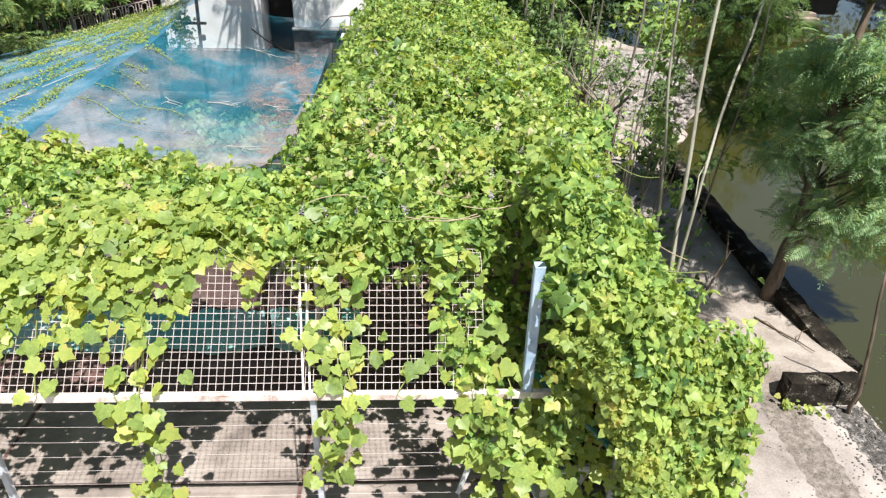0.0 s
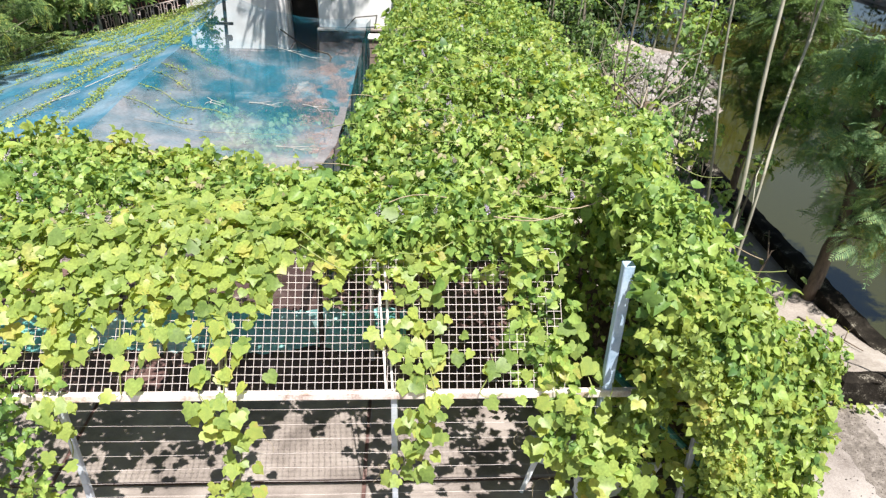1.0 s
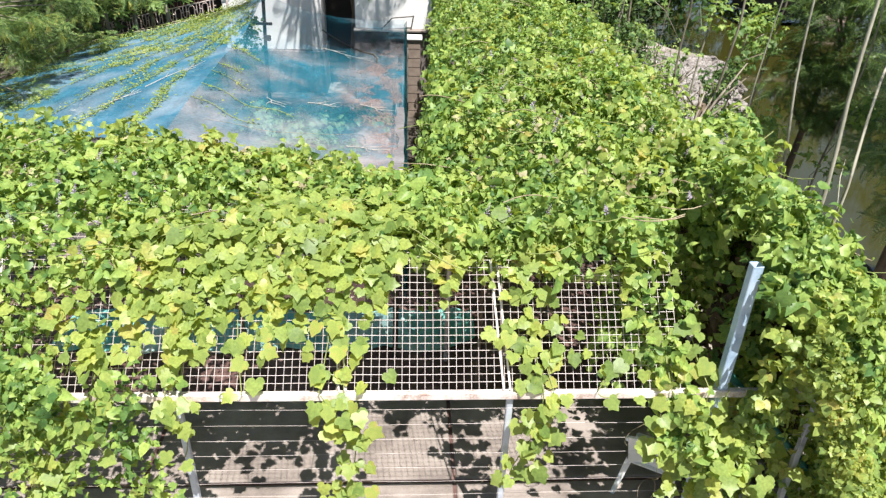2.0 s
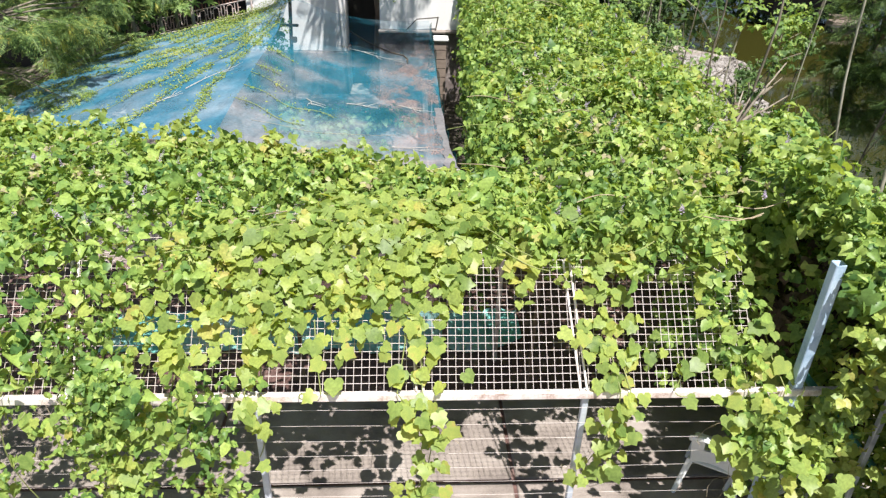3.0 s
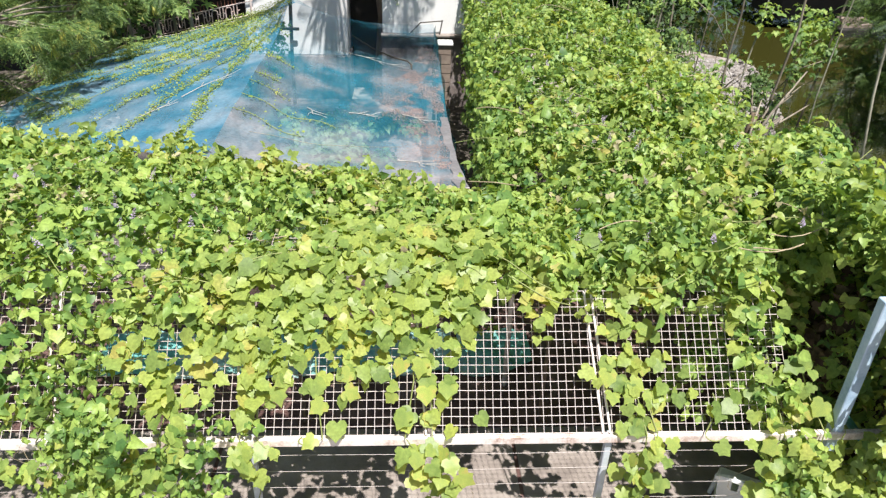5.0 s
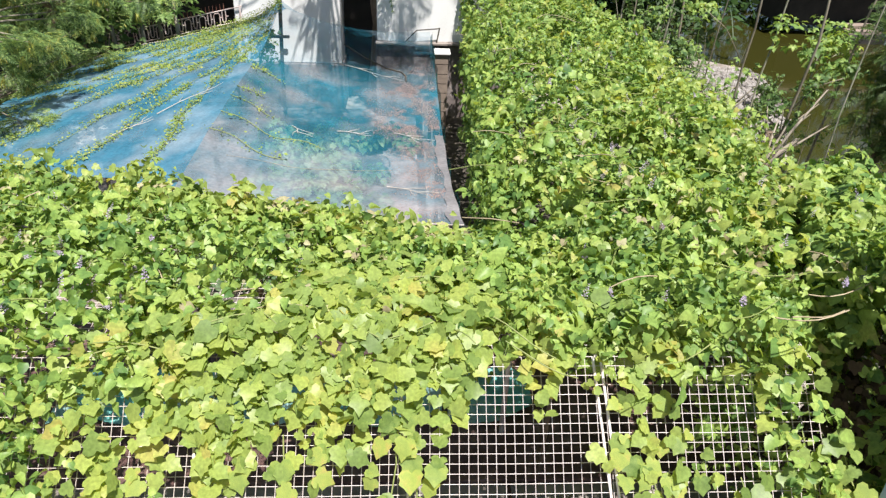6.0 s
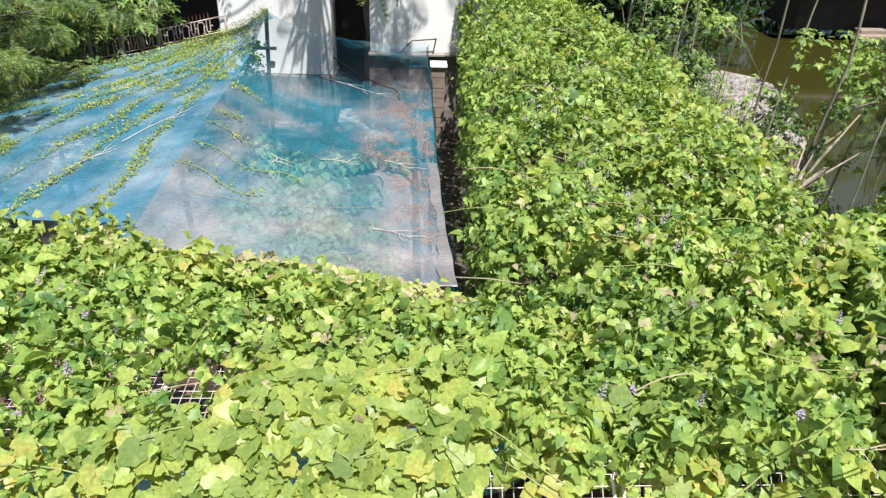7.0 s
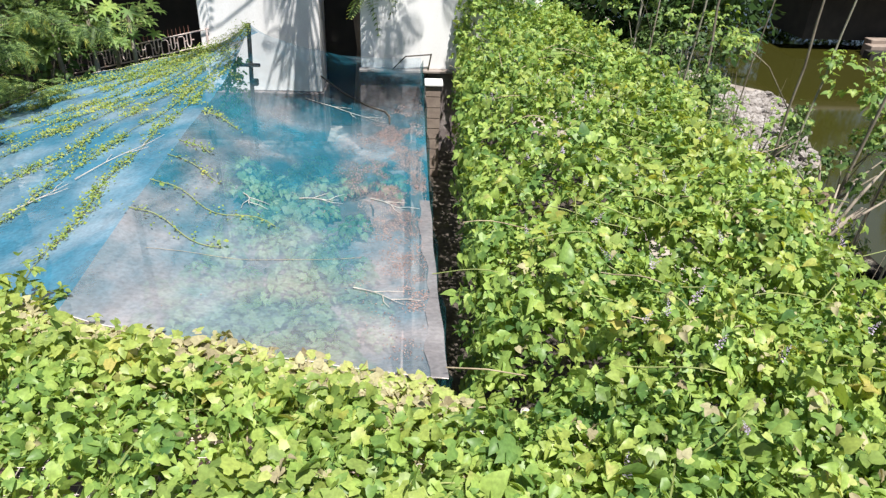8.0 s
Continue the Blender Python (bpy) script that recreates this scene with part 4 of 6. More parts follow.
def top_b(x, y):
    """The heap of vines over the long arm of the trellis."""
    ridge = 3.16 + 0.16 * wave(0.8 * x, 0.7 * y, 0.5) + 0.19 * wave(2.0 * x, 1.8 * y, 1.4) + 0.11 * wave(4.6 * x, 4.8 * y, 0.2)
    right = np.interp(y, [3.4, 5, 7, 9.5, 11, 14, 18], [1.1, 1.4, 1.55, 1.7, 1.75, 1.5, 1.2]) + 0.12 * np.sin(2.1 * y)
    k = np.clip((x - (right - 0.75)) / 1.2, 0, 1)
    q = np.clip((-0.85 - x) / 0.9, 0, 1)
    a = np.clip((6.9 - y) / 0.6, 0, 1) * np.clip((-0.6 - x) / 0.8, 0, 1)
    dip = 0.12 * np.exp(-(((x - 0.15) / 0.35) ** 2 + ((y - 4.9) / 0.35) ** 2))
    lip = 0.3 * np.clip((b_edge(x) + 0.3 - y) / 0.3, 0, 1) ** 2 * (x > 0.5)
    line = np.interp(y, [4.8, 5.5, 6.2, 7.1, 8.0], [0.4, 0.66, 1.0, 1.38, 1.6])
    wall = 0.36 * np.clip((x - line) / 0.12 + 0.5, 0, 1) * np.clip((8.2 - y) / 1.5, 0, 1)
    return ridge + wall - lip - 0.95 * k ** 1.5 - 0.85 * q ** 1.4 * (1 - a) - 0.26 * a - dip


PITS = [(-1.42, 7.1, 0.2), (-1.55, 6.9, 0.14), (-1.15, 6.95, 0.1)] + [(rng.uniform(-1.4, 1.7), rng.uniform(5.4, 16), rng.uniform(0.12, 0.32)) for _ in range(105)] + [(rng.uniform(0.9, 1.9), rng.uniform(6.0, 11.0), rng.uniform(0.17, 0.33)) for _ in range(46)]


def left_edge(y):
    """Where the long arm's leaves end beside the net house."""
    return np.interp(y, [5.0, 6.9, 8.4, 10.4, 14.2, 18.3], [-1.85, -1.74, -1.66, -1.56, -1.36, -1.2]) + 0.05 * np.sin(4.3 * y) + 0.04 * np.sin(9.1 * y + 1)


def heap_b(n):
    x, y = rng.uniform(-1.85, 2.3, n), rng.uniform(3.5, 18.3, n)
    y = np.where(rng.random(n) < 0.3, rng.uniform(3.5, 9.0, n), y)
    keep = (y > b_edge(x)) & (x > left_edge(y)) & (x < np.interp(y, [3.5, 5, 7, 9.5, 14, 18], [1.75, 1.85, 1.95, 2.1, 1.85, 1.5]) + 0.1 * np.sin(3 * y))
    x, y = x[keep], y[keep]
    pit = np.zeros(len(x))
    for px_, py_, r in PITS:
        pit = np.maximum(pit, np.exp(-(((x - px_) / r) ** 2 + ((y - py_) / (1.3 * r)) ** 2)))
    # the dark valley that runs back from the blue post
    way = np.abs(x - np.interp(y, [4.8, 5.5, 6.2, 7.1, 8.0], [0.18, 0.44, 0.78, 1.18, 1.45])) * 0.75
    valley = np.exp(-((way / 0.23) ** 2)) * np.interp(y, [4.6, 5.0, 6.2, 7.2, 8.2], [1.0, 1.0, 1.0, 0.8, 0.0])
    pit = np.maximum(pit, 2.0 * valley)
    some = rng.random(len(x)) > 0.5 * pit
    x, y, pit = x[some], y[some], pit[some]
    e = 0.05
    z = top_b(x, y)
    nor = np.stack([-(top_b(x + e, y) - z) / e, -(top_b(x, y + e) - z) / e, np.ones(len(x))], 1)
    nor[:, :2] = np.clip(nor[:, :2], -1.5, 1.5)
    return np.stack([x, y, z - 0.04 - 0.42 * pit + 0.06 * rng.normal(size=len(x))], 1), nor


def side_b(n):
    """The right-hand flank of the heap, hanging to the ground."""
    y, k = rng.uniform(3.8, 14.0, n), rng.random(n)
    y = np.where(rng.random(n) < 0.6, rng.uniform(3.8, 7.0, n), y)
    flare = np.interp(y, [3.8, 4.6, 6, 9, 14], [0.4, 0.72, 0.6, 0.32, 0.2])
    x = np.interp(y, [3.8, 5, 7, 9.5], [1.3, 1.35, 1.5, 1.65]) + flare * k + 0.14 * wave(2 * y, 3 * k, 0.3)
    z = 2.75 - 2.6 * k ** 1.2
    nor = np.stack([np.full(n, 0.8), np.full(n, -0.4), np.full(n, 0.9)], 1)
    return np.stack([x, y, z], 1), nor


def front_b(n):
    """The front end of the heap, hanging round the blue post."""
    x, k = rng.uniform(0.8, 2.3, n), rng.random(n)
    top = top_b(x, b_edge(x) + 0.1)
    y = b_edge(x) - 0.28 * k - 0.25 * np.clip(x - 1.3, 0, 0.8) * k + 0.1 * wave(3 * x, 4 * k, 0.8)
    z = top - k * (top - 0.12)
    hole = np.exp(-(((x - 0.85) / 0.2) ** 2 + ((z - 1.5) / 0.7) ** 2)) + 0.7 * np.exp(-(((x - 1.2) / 0.2) ** 2 + ((z - 1.1) / 0.35) ** 2))
    fold = 0.92 + 0.42 * (2.76 - z)
    keep = (rng.random(n) > 0.5 * hole) & ((x > fold) | (rng.random(n) < 0.12))
    y = np.where(x < fold, y + 0.6, y)
    nor = np.stack([np.full(n, 0.1), np.full(n, -0.8), np.full(n, 1.0)], 1)
    return np.stack([x, y, z], 1)[keep], nor[keep]


def left_b(n):
    """The upright left face of the long arm beside the net house."""
    y, k = rng.uniform(6.9, 18.2, n), rng.random(n) ** 1.4
    x = left_edge(y) + 0.05 + 0.1 * wave(3 * y, 4 * k, 0.6)
    z = 2.75 - 2.0 * k
    nor = np.stack([np.full(n, -1.0), np.full(n, -0.2), np.full(n, 0.5)], 1)
    keep = rng.random(n) < 0.3 + 0.7 * (wave(2.3 * y, 3 * k, 0.1) > -0.1) * (1 - 0.6 * k)
    return np.stack([x, y, z], 1)[keep], nor[keep]


def foliage(thing, parts, shapes, mat):
    m = np.concatenate(parts)
    kinds = rng.integers(0, len(shapes), len(m))
    if len(shapes) == len(SIZE_OF):
        m[:, :, :3] *= SIZE_OF[kinds][:, None, None]
    ob = new("foliage", scatter("foliage", shapes, m, kinds, mat))
    return tagged(under(ob, thing), kind="stuff")


gourd_vine = empty("gourd_vine", -2.5, 4.8, 0, "sunlit yellow green gourd vine hanging over the beam", "vine")
vine = empty("bean_vine", -0.5, 8, 0, "dense green bean vine with mauve flowers on the trellis", "vine")
foliage(gourd_vine, [front_gourd(9800)], GOURD, LEAF_YOUNG)
ca, na = front_bean(3600)
cb, nb = heap_b(8300)
cs, ns = side_b(1900)
cf_, nf = front_b(1500)
cl, nl = left_b(520)
foliage(vine, [sprigs(ca, na, 7, 0.15, (-0.14, 0.12), (0.042, 0.11), 0.7)], BEAN, LEAF)
# a tuft climbing the net's front corner
ct = np.stack([rng.normal(-5.2, 0.16, 34), rng.normal(7.85, 0.16, 34), rng.uniform(2.35, 2.85, 34)], 1)
foliage(vine, [sprigs(ct, np.tile([0, -0.3, 0.9], (34, 1)), 6, 0.12, (-0.06, 0.1), (0.05, 0.11), 0.6)], BEAN, LEAF_YOUNG)
# leaves round the top of the blue post
cp = np.stack([rng.uniform(0.7, 1.1, 40), rng.uniform(4.15, 4.5, 40), rng.uniform(2.75, 3.25, 40)], 1)
foliage(vine, [sprigs(cp, np.tile([0, -0.7, 0.7], (40, 1)), 5, 0.1, (-0.05, 0.08), (0.05, 0.1), 0.5)], BEAN, LEAF)
foliage(vine, [sprigs(cb, nb, 7, 0.16, (-0.16, 0.13), (0.034, 0.1), 0.75)], BEAN, LEAF)
foliage(vine, [sprigs(cs, ns, 7, 0.16, (-0.1, 0.12), (0.042, 0.092), 0.6), sprigs(cf_[::2], nf[::2], 7, 0.16, (-0.1, 0.12), (0.042, 0.095), 0.6), sprigs(cl, nl, 6, 0.14, (-0.08, 0.1), (0.07, 0.12), 0.5)], BEAN, LEAF)
foliage(vine, [sprigs(cf_[1::2], nf[1::2], 7, 0.16, (-0.08, 0.13), (0.036, 0.09), 0.6)], BEAN, LEAF_YOUNG)
# shaded leaves hanging inside the hollow behind the blue post
hk, hy = rng.random(190), rng.uniform(5.45, 7.2, 190)
hx = np.interp(hy, [4.8, 5.5, 6.2, 7.1, 8.0], [0.5, 0.68, 1.0, 1.38, 1.6]) + 0.06 + 0.32 * hk
ch = np.stack([hx, hy + 0.45 * hk, 2.9 - 1.5 * hk], 1)
foliage(vine, [sprigs(ch, np.tile([-0.9, -0.5, 0.15], (190, 1)), 5, 0.14, (-0.06, 0.1), (0.06, 0.13), 0.5)], BEAN, LEAF)
cj = np.stack([rng.uniform(0.05, 0.85, 90), rng.uniform(5.7, 6.0, 90), rng.uniform(0.8, 2.5, 90)], 1)
foliage(vine, [sprigs(cj, np.tile([0.1, -0.8, 0.3], (90, 1)), 5, 0.13, (-0.06, 0.08), (0.06, 0.12), 0.5)], BEAN, LEAF)
ci = np.stack([rng.uniform(0.72, 1.2, 70), rng.uniform(4.65, 5.05, 70), rng.uniform(0.7, 2.5, 70)], 1)
foliage(vine, [sprigs(ci, np.tile([-0.4, -0.8, 0.3], (70, 1)), 5, 0.13, (-0.06, 0.08), (0.06, 0.12), 0.5)], BEAN, LEAF)
# its overhanging brow
by = rng.uniform(5.5, 7.4, 150)
bx = np.interp(by, [4.8, 5.5, 6.2, 7.1, 8.0], [0.48, 0.66, 1.0, 1.38, 1.6]) + rng.uniform(-0.12, 0.3, 150)
co_ = np.stack([bx, by, 3.04 + 0.4 * (bx - np.interp(by, [4.8, 5.5, 6.2, 7.1, 8.0], [0.48, 0.66, 1.0, 1.38, 1.6])) + 0.1 * wave(3 * bx, 3 * by, 0.4)], 1)
foliage(vine, [sprigs(co_, np.tile([-0.2, -0.2, 1.0], (150, 1)), 7, 0.15, (-0.08, 0.1), (0.05, 0.12), 0.5)], BEAN, LEAF)
ng = 62
cg = np.stack([0.42 + 1.2 * rng.random(ng) ** 1.6, rng.uniform(3.72, 3.98, ng), rng.uniform(0.35, 1.6, ng)], 1)
cg = cg[rng.random(ng) < 0.35 + 0.65 * (wave(4 * cg[:, 0], 4 * cg[:, 2], 0.3) > 0)]
foliage(gourd_vine, [rows_of(cg, np.tile([-0.1, -0.6, 0.8], (len(cg), 1)), rng.uniform(0.08, 0.15, len(cg)), 0.35)], GOURD, LEAF_YOUNG)
# dark leaves inside the hanging flank and front, coloured as the shade there
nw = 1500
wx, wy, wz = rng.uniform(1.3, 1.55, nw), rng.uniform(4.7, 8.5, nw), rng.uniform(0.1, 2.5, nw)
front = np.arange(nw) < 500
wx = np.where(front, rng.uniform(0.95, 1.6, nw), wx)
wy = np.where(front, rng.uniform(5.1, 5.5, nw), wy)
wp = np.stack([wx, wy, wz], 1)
tagged(foliage(vine, [rows_of(wp, np.tile([-0.7, -0.5, 0.3], (nw, 1)), rng.uniform(0.07, 0.13, nw), 0.5)], BEAN, SHADE_LEAF), "dark brown leaves standing in for shade inside the vine")
# the bright ridge of small young leaves running down the front of the heap
cv_ = np.stack([rng.normal(0.84, 0.06, 46), rng.normal(4.06, 0.04, 46), rng.uniform(1.55, 2.75, 46)], 1)
foliage(vine, [sprigs(cv_, np.tile([-0.1, -0.6, 0.8], (46, 1)), 5, 0.08, (-0.04, 0.06), (0.05, 0.1), 0.5)], BEAN, LEAF_YOUNG)
kf = rng.random(300)
cr = np.stack([0.95 + 0.66 * kf + 0.05 * rng.normal(size=300), 3.88 - 0.25 * kf + 0.05 * rng.normal(size=300), 2.74 - 1.65 * kf + 0.05 * rng.normal(size=300)], 1)
foliage(vine, [sprigs(cr, np.tile([-0.15, -0.7, 0.8], (300, 1)), 6, 0.07, (-0.03, 0.06), (0.024, 0.06), 0.6)], BEAN, LEAF_YOUNG)
# dark leaves hanging over the end of the beam beside the blue post
cq = np.stack([rng.uniform(-0.06, 0.28, 60), rng.uniform(4.18, 4.75, 60), np.zeros(60)], 1)
cq[:, 2] = slope_z(cq[:, 1]) + rng.uniform(-0.35, 0.2, 60)
cq = cq[(cq[:, 0] > 0.12) | (cq[:, 2] > 2.1)]
foliage(vine, [sprigs(cq, np.tile([-0.1, -0.6, 0.8], (len(cq), 1)), 6, 0.12, (-0.08, 0.1), (0.05, 0.1), 0.5)], BEAN, LEAF)
cw = np.stack([rng.uniform(0.3, 0.95, 44), rng.uniform(4.06, 4.24, 44), rng.uniform(1.35, 2.0, 44)], 1)
cw = cw[(np.abs(cw[:, 0] - 0.58) > 0.17) | (cw[:, 2] < 1.6)]
foliage(vine, [sprigs(cw, np.tile([-0.2, -0.7, 0.6], (len(cw), 1)), 5, 0.1, (-0.05, 0.07), (0.05, 0.1), 0.5)], BEAN, LEAF)
# upright tips that break the outline
tips = []
for k in range(300):
    if k % 5 < 2:
        x, y = rng.uniform(-7.5, -1.9), 0
        y = float(np.interp(x, *BACK)) - rng.uniform(0.02, 0.4)
        z = float(a_top(np.array(x), np.array(y)))
    else:
        x, y = rng.uniform(-1.6, 1.9), rng.uniform(5.0, 15)
        z = float(top_b(np.array(x), np.array(y)))
    h = rng.uniform(0.08, 0.3)
    for j in range(int(rng.integers(4, 8))):
        tips.append((x + rng.normal() * 0.05, y + rng.normal() * 0.05, z + h * j / 6))
tips = np.array(tips)
foliage(vine, [rows_of(tips, np.tile([0, -0.2, 0.7], (len(tips), 1)), rng.uniform(0.06, 0.11, len(tips)), 0.7)], BEAN, LEAF_YOUNG)

# hanging shoots: x along the beam, where it starts on the slope, length below the beam, spread, number of leaves
SHOOTS = [(-0.98, 4.85, 0.95, 0.13, 46), (-0.9, 4.7, 0.25, 0.18, 16), (-2.47, 4.75, 1.1, 0.14, 46), (-2.6, 4.8, 0.35, 0.16, 16), (-3.72, 4.7, 0.1, 0.1, 16), (-3.8, 4.5, 0.7, 0.1, 8),
          (-3.3, 4.7, 0.02, 0.16, 9), (-4.35, 4.6, 0.75, 0.17, 22), (-4.75, 4.5, 1.0, 0.2, 26), (-5.15, 4.5, 1.1, 0.2, 7), (-5.6, 4.5, 1.3, 0.22, 10), (-6.2, 4.5, 1.2, 0.3, 16),
          (0.1, 4.7, 0.75, 0.15, 28), (0.36, 4.6, 1.5, 0.1, 34), (0.98, 4.3, 1.6, 0.16, 18), (0.6, 4.4, 1.3, 0.09, 20), (-0.35, 4.5, 0.05, 0.25, 8)]
leaf_meshes = [mesh_of("leaf", v, f, LEAF_YOUNG, True) for v, f in GOURD]
count, rest, stems = 0, [], []
for sx, sy, length, spread, number in SHOOTS:
    line = [(sx, sy, float(slope_z(np.array(sy))) + 0.05), (sx + 0.02, (sy + BEAM_Y) / 2, float(slope_z(np.array((sy + BEAM_Y) / 2))) + 0.07)]
    for k in range(9):
        q = k / 8
        line.append((sx + 0.1 * math.sin(3 * q + sx * 5), BEAM_Y - 0.05 - 0.05 * math.sin(4 * q), BEAM_Z + 0.03 - length * q))
    stems.append(tube(line, 0.005, 4, False))
    up = (sy - BEAM_Y) * 1.4
    for k in range(int(1.4 * number)):
        q = rng.random() * (up + length)
        if q < up:
            y = sy - q / 1.4
            p = np.array([sx + rng.normal() * spread * 0.8, y, float(slope_z(np.array(y))) + rng.uniform(0.05, 0.16)])
        else:
            q -= up
            p = np.array([sx + 0.1 * math.sin(3 * q / length + sx * 5) + rng.normal() * spread * 0.7, BEAM_Y - 0.06 - 0.13 * rng.random(), BEAM_Z + 0.06 - q])
        m = frames_at(p[None], np.array([[rng.normal() * 0.4, -0.65 + 0.35 * rng.normal(), 0.8]]), np.array([[rng.normal() * 0.8, -0.5, -0.8]]), np.array([rng.uniform(0.07, 0.14)]))[0]
        if count < 290 and rng.random() < 0.65:
            ob = new("leaf", leaf_meshes[int(rng.integers(0, 4))])
            ob.matrix_world = Matrix([list(r) for r in m] + [[0, 0, 0, 1]])
            under(ob, gourd_vine)
            count += 1
        else:
            rest.append(m)
foliage(gourd_vine, [np.array(rest)], GOURD, LEAF_YOUNG)
tagged(part("stem", joined(stems), STEM, gourd_vine, "thin twining green stems"), kind="stuff")
# a curtain of small bean leaves mixed in over the end of the beam
cz = np.stack([np.concatenate([rng.normal(-4.85, 0.2, 110), rng.normal(-4.15, 0.14, 35), rng.normal(-5.9, 0.25, 20)]), rng.uniform(4.16, 4.3, 165), BEAM_Z + 0.2 - 1.25 * rng.random(165) ** 1.3], 1)
foliage(vine, [sprigs(cz, np.tile([0, -0.7, 0.7], (165, 1)), 6, 0.1, (-0.05, 0.08), (0.04, 0.085), 0.6)], BEAN, LEAF)
# pale tendrils and dead threads hanging among the shoots
for k in range(26):
    x = rng.choice([-5.3, -4.6, -3.7, -2.45, -0.95, 0.05, 0.3, 0.5]) + rng.normal() * 0.2
    z0, ln, a = BEAM_Z - rng.uniform(-0.1, 0.7), rng.uniform(0.2, 0.6), rng.uniform(-1, 1)
    pts = [(x + 0.35 * a * q + 0.05 * math.sin(9 * q + k), BEAM_Y - 0.07 - 0.05 * math.sin(6 * q), z0 - ln * q + 0.04 * math.sin(11 * q + 2 * k)) for q in np.linspace(0, 1, 11)]
    tagged(part("tendril", tube(pts, 0.0016, 4), DEAD, gourd_vine), kind="")
# loose runners inside the heaps, green and dead
runs, dead = [], []
for k in range(260):
    if k % 2:
        x, y = rng.uniform(-1.5, 1.8), rng.uniform(4.6, 15)
        z = float(top_b(np.array(x), np.array(y)))
    else:
        x, y = rng.uniform(-8, -1.8), rng.uniform(5, 7)
        z = float(a_top(np.array(x), np.array(y)))
    a = rng.uniform(0, 6.28)
    pts = [(x + t * math.cos(a), y + t * math.sin(a) * 0.6, z - 0.02 + 0.06 * math.sin(5 * t + k)) for t in np.linspace(0, 0.6, 6)]
    (dead if k % 5 == 0 else runs).append(tube(pts, 0.0045, 4, False))
tagged(part("runner", joined(runs), STEM, vine, "thin green runners"), kind="stuff")
tagged(part("dead_runner", joined(dead), DEAD, vine, "dry straw coloured runners"), kind="stuff")
# dry leaves along the back fringe
nd = 2600
dx_ = rng.uniform(-5.2, -1.95, nd)
edge_ = np.interp(dx_, *BACK)
dy_ = edge_ + (rng.random(nd) ** 1.1) * (np.minimum(net_front(dx_) - edge_, 0.5) + 0.3) - 0.34
dry_p = np.stack([dx_, dy_, TOP_Z + 0.06 + 0.06 * wave(4 * dx_, 4 * dy_, 0.3) - 0.1 * rng.random(nd) - 0.2 * np.clip(dy_ - edge_, 0, 1)], 1)
ob = foliage(vine, [rows_of(dry_p, np.tile([0, -0.1, 1.0], (nd, 1)), rng.uniform(0.05, 0.11, nd), 0.5)], BEAN, TAN)
tagged(ob, "withered tan leaves at the back fringe")


nt = 1700
tx, ty = rng.uniform(-8.0, 1.6, nt), rng.uniform(5.2, 8.5, nt)
tz = np.where(tx < -1.7, a_top(tx, ty), top_b(tx, ty)) + rng.uniform(-0.06, 0.1, nt)
inside = (ty < np.where(tx < -1.7, np.interp(tx, *BACK), 12.0)) & (wave(1.7 * tx, 1.9 * ty, 0.8) > 0.05)
tp_ = np.stack([tx, ty, tz], 1)[inside]
tagged(foliage(vine, [rows_of(tp_, np.tile([0, -0.1, 1.0], (len(tp_), 1)), rng.uniform(0.03, 0.075, len(tp_)), 0.8)], BEAN, TAN), "dry tan leaves among the green")
tagged(part("post_stub", tube([(-1.46, 7.02, 0.05), (-1.46, 7.02, 2.2), (-1.47, 7.0, 2.38)], 0.03, 9), WHITE_STEEL, None, "", True), "white painted post showing in a gap of the vine", "post")
tagged(part("bamboo_rod", tube([(-2.02, 7.04, 2.72), (-1.75, 7.02, 2.72), (-1.5, 6.98, 2.7)], 0.005, 6), DEAD, None, "", True), "thin dry bamboo rod tied to the white post", "rod")


def flower_mesh():
    petals = []
    for k in range(22):
        a, h = 2.4 * k, 0.007 * k
        r = 0.026 * (1.1 - k / 26)
        c, s = math.cos(a), math.sin(a)
        petals.append(([(0, 0, h), (r * c - 0.5 * r * s, r * s + 0.5 * r * c, h + 0.012), (1.3 * r * c, 1.3 * r * s, h + 0.004), (r * c + 0.5 * r * s, r * s - 0.5 * r * c, h + 0.012)], [(0, 1, 2, 3)]))
    return mesh_of("flower_spike", *joined(petals), PETAL)


fm = flower_mesh()
for k in range(110):
    if k % 3:
        x, y = rng.uniform(-1.3, 1.8), rng.uniform(5.0, 12)
        z = float(top_b(np.array(x), np.array(y))) + 0.04
    else:
        x, y = rng.uniform(-7, -4.3), rng.uniform(5.0, 6.9)
        z = float(a_top(np.array(x), np.array(y))) + 0.04
    ob = new("flower_spike", fm)
    ob.matrix_world = pose(x, y, z, rng.normal() * 25, rng.normal() * 25, rng.uniform(0, 360)) @ Matrix.Scale(rng.uniform(0.5, 0.9), 4)
    under(ob, vine)
# ---- vines, twigs and dry leaves on the net ----
net_vine = empty("net_vine", -6, 11, 2.2, "yellow green trailing vine on the blue net", "vine")
nv_pts, nv_stems = [], []
# the vine follows the guy lines that fan out from the pole, and runs over the ridge
FAN = [(-9.0, 15.6), (-9.0, 14.3), (-9.0, 12.6), (-8.7, 11.2), (-8.0, 10.1), (-7.2, 9.4), (-6.3, 9.0), (-5.5, 8.4)]
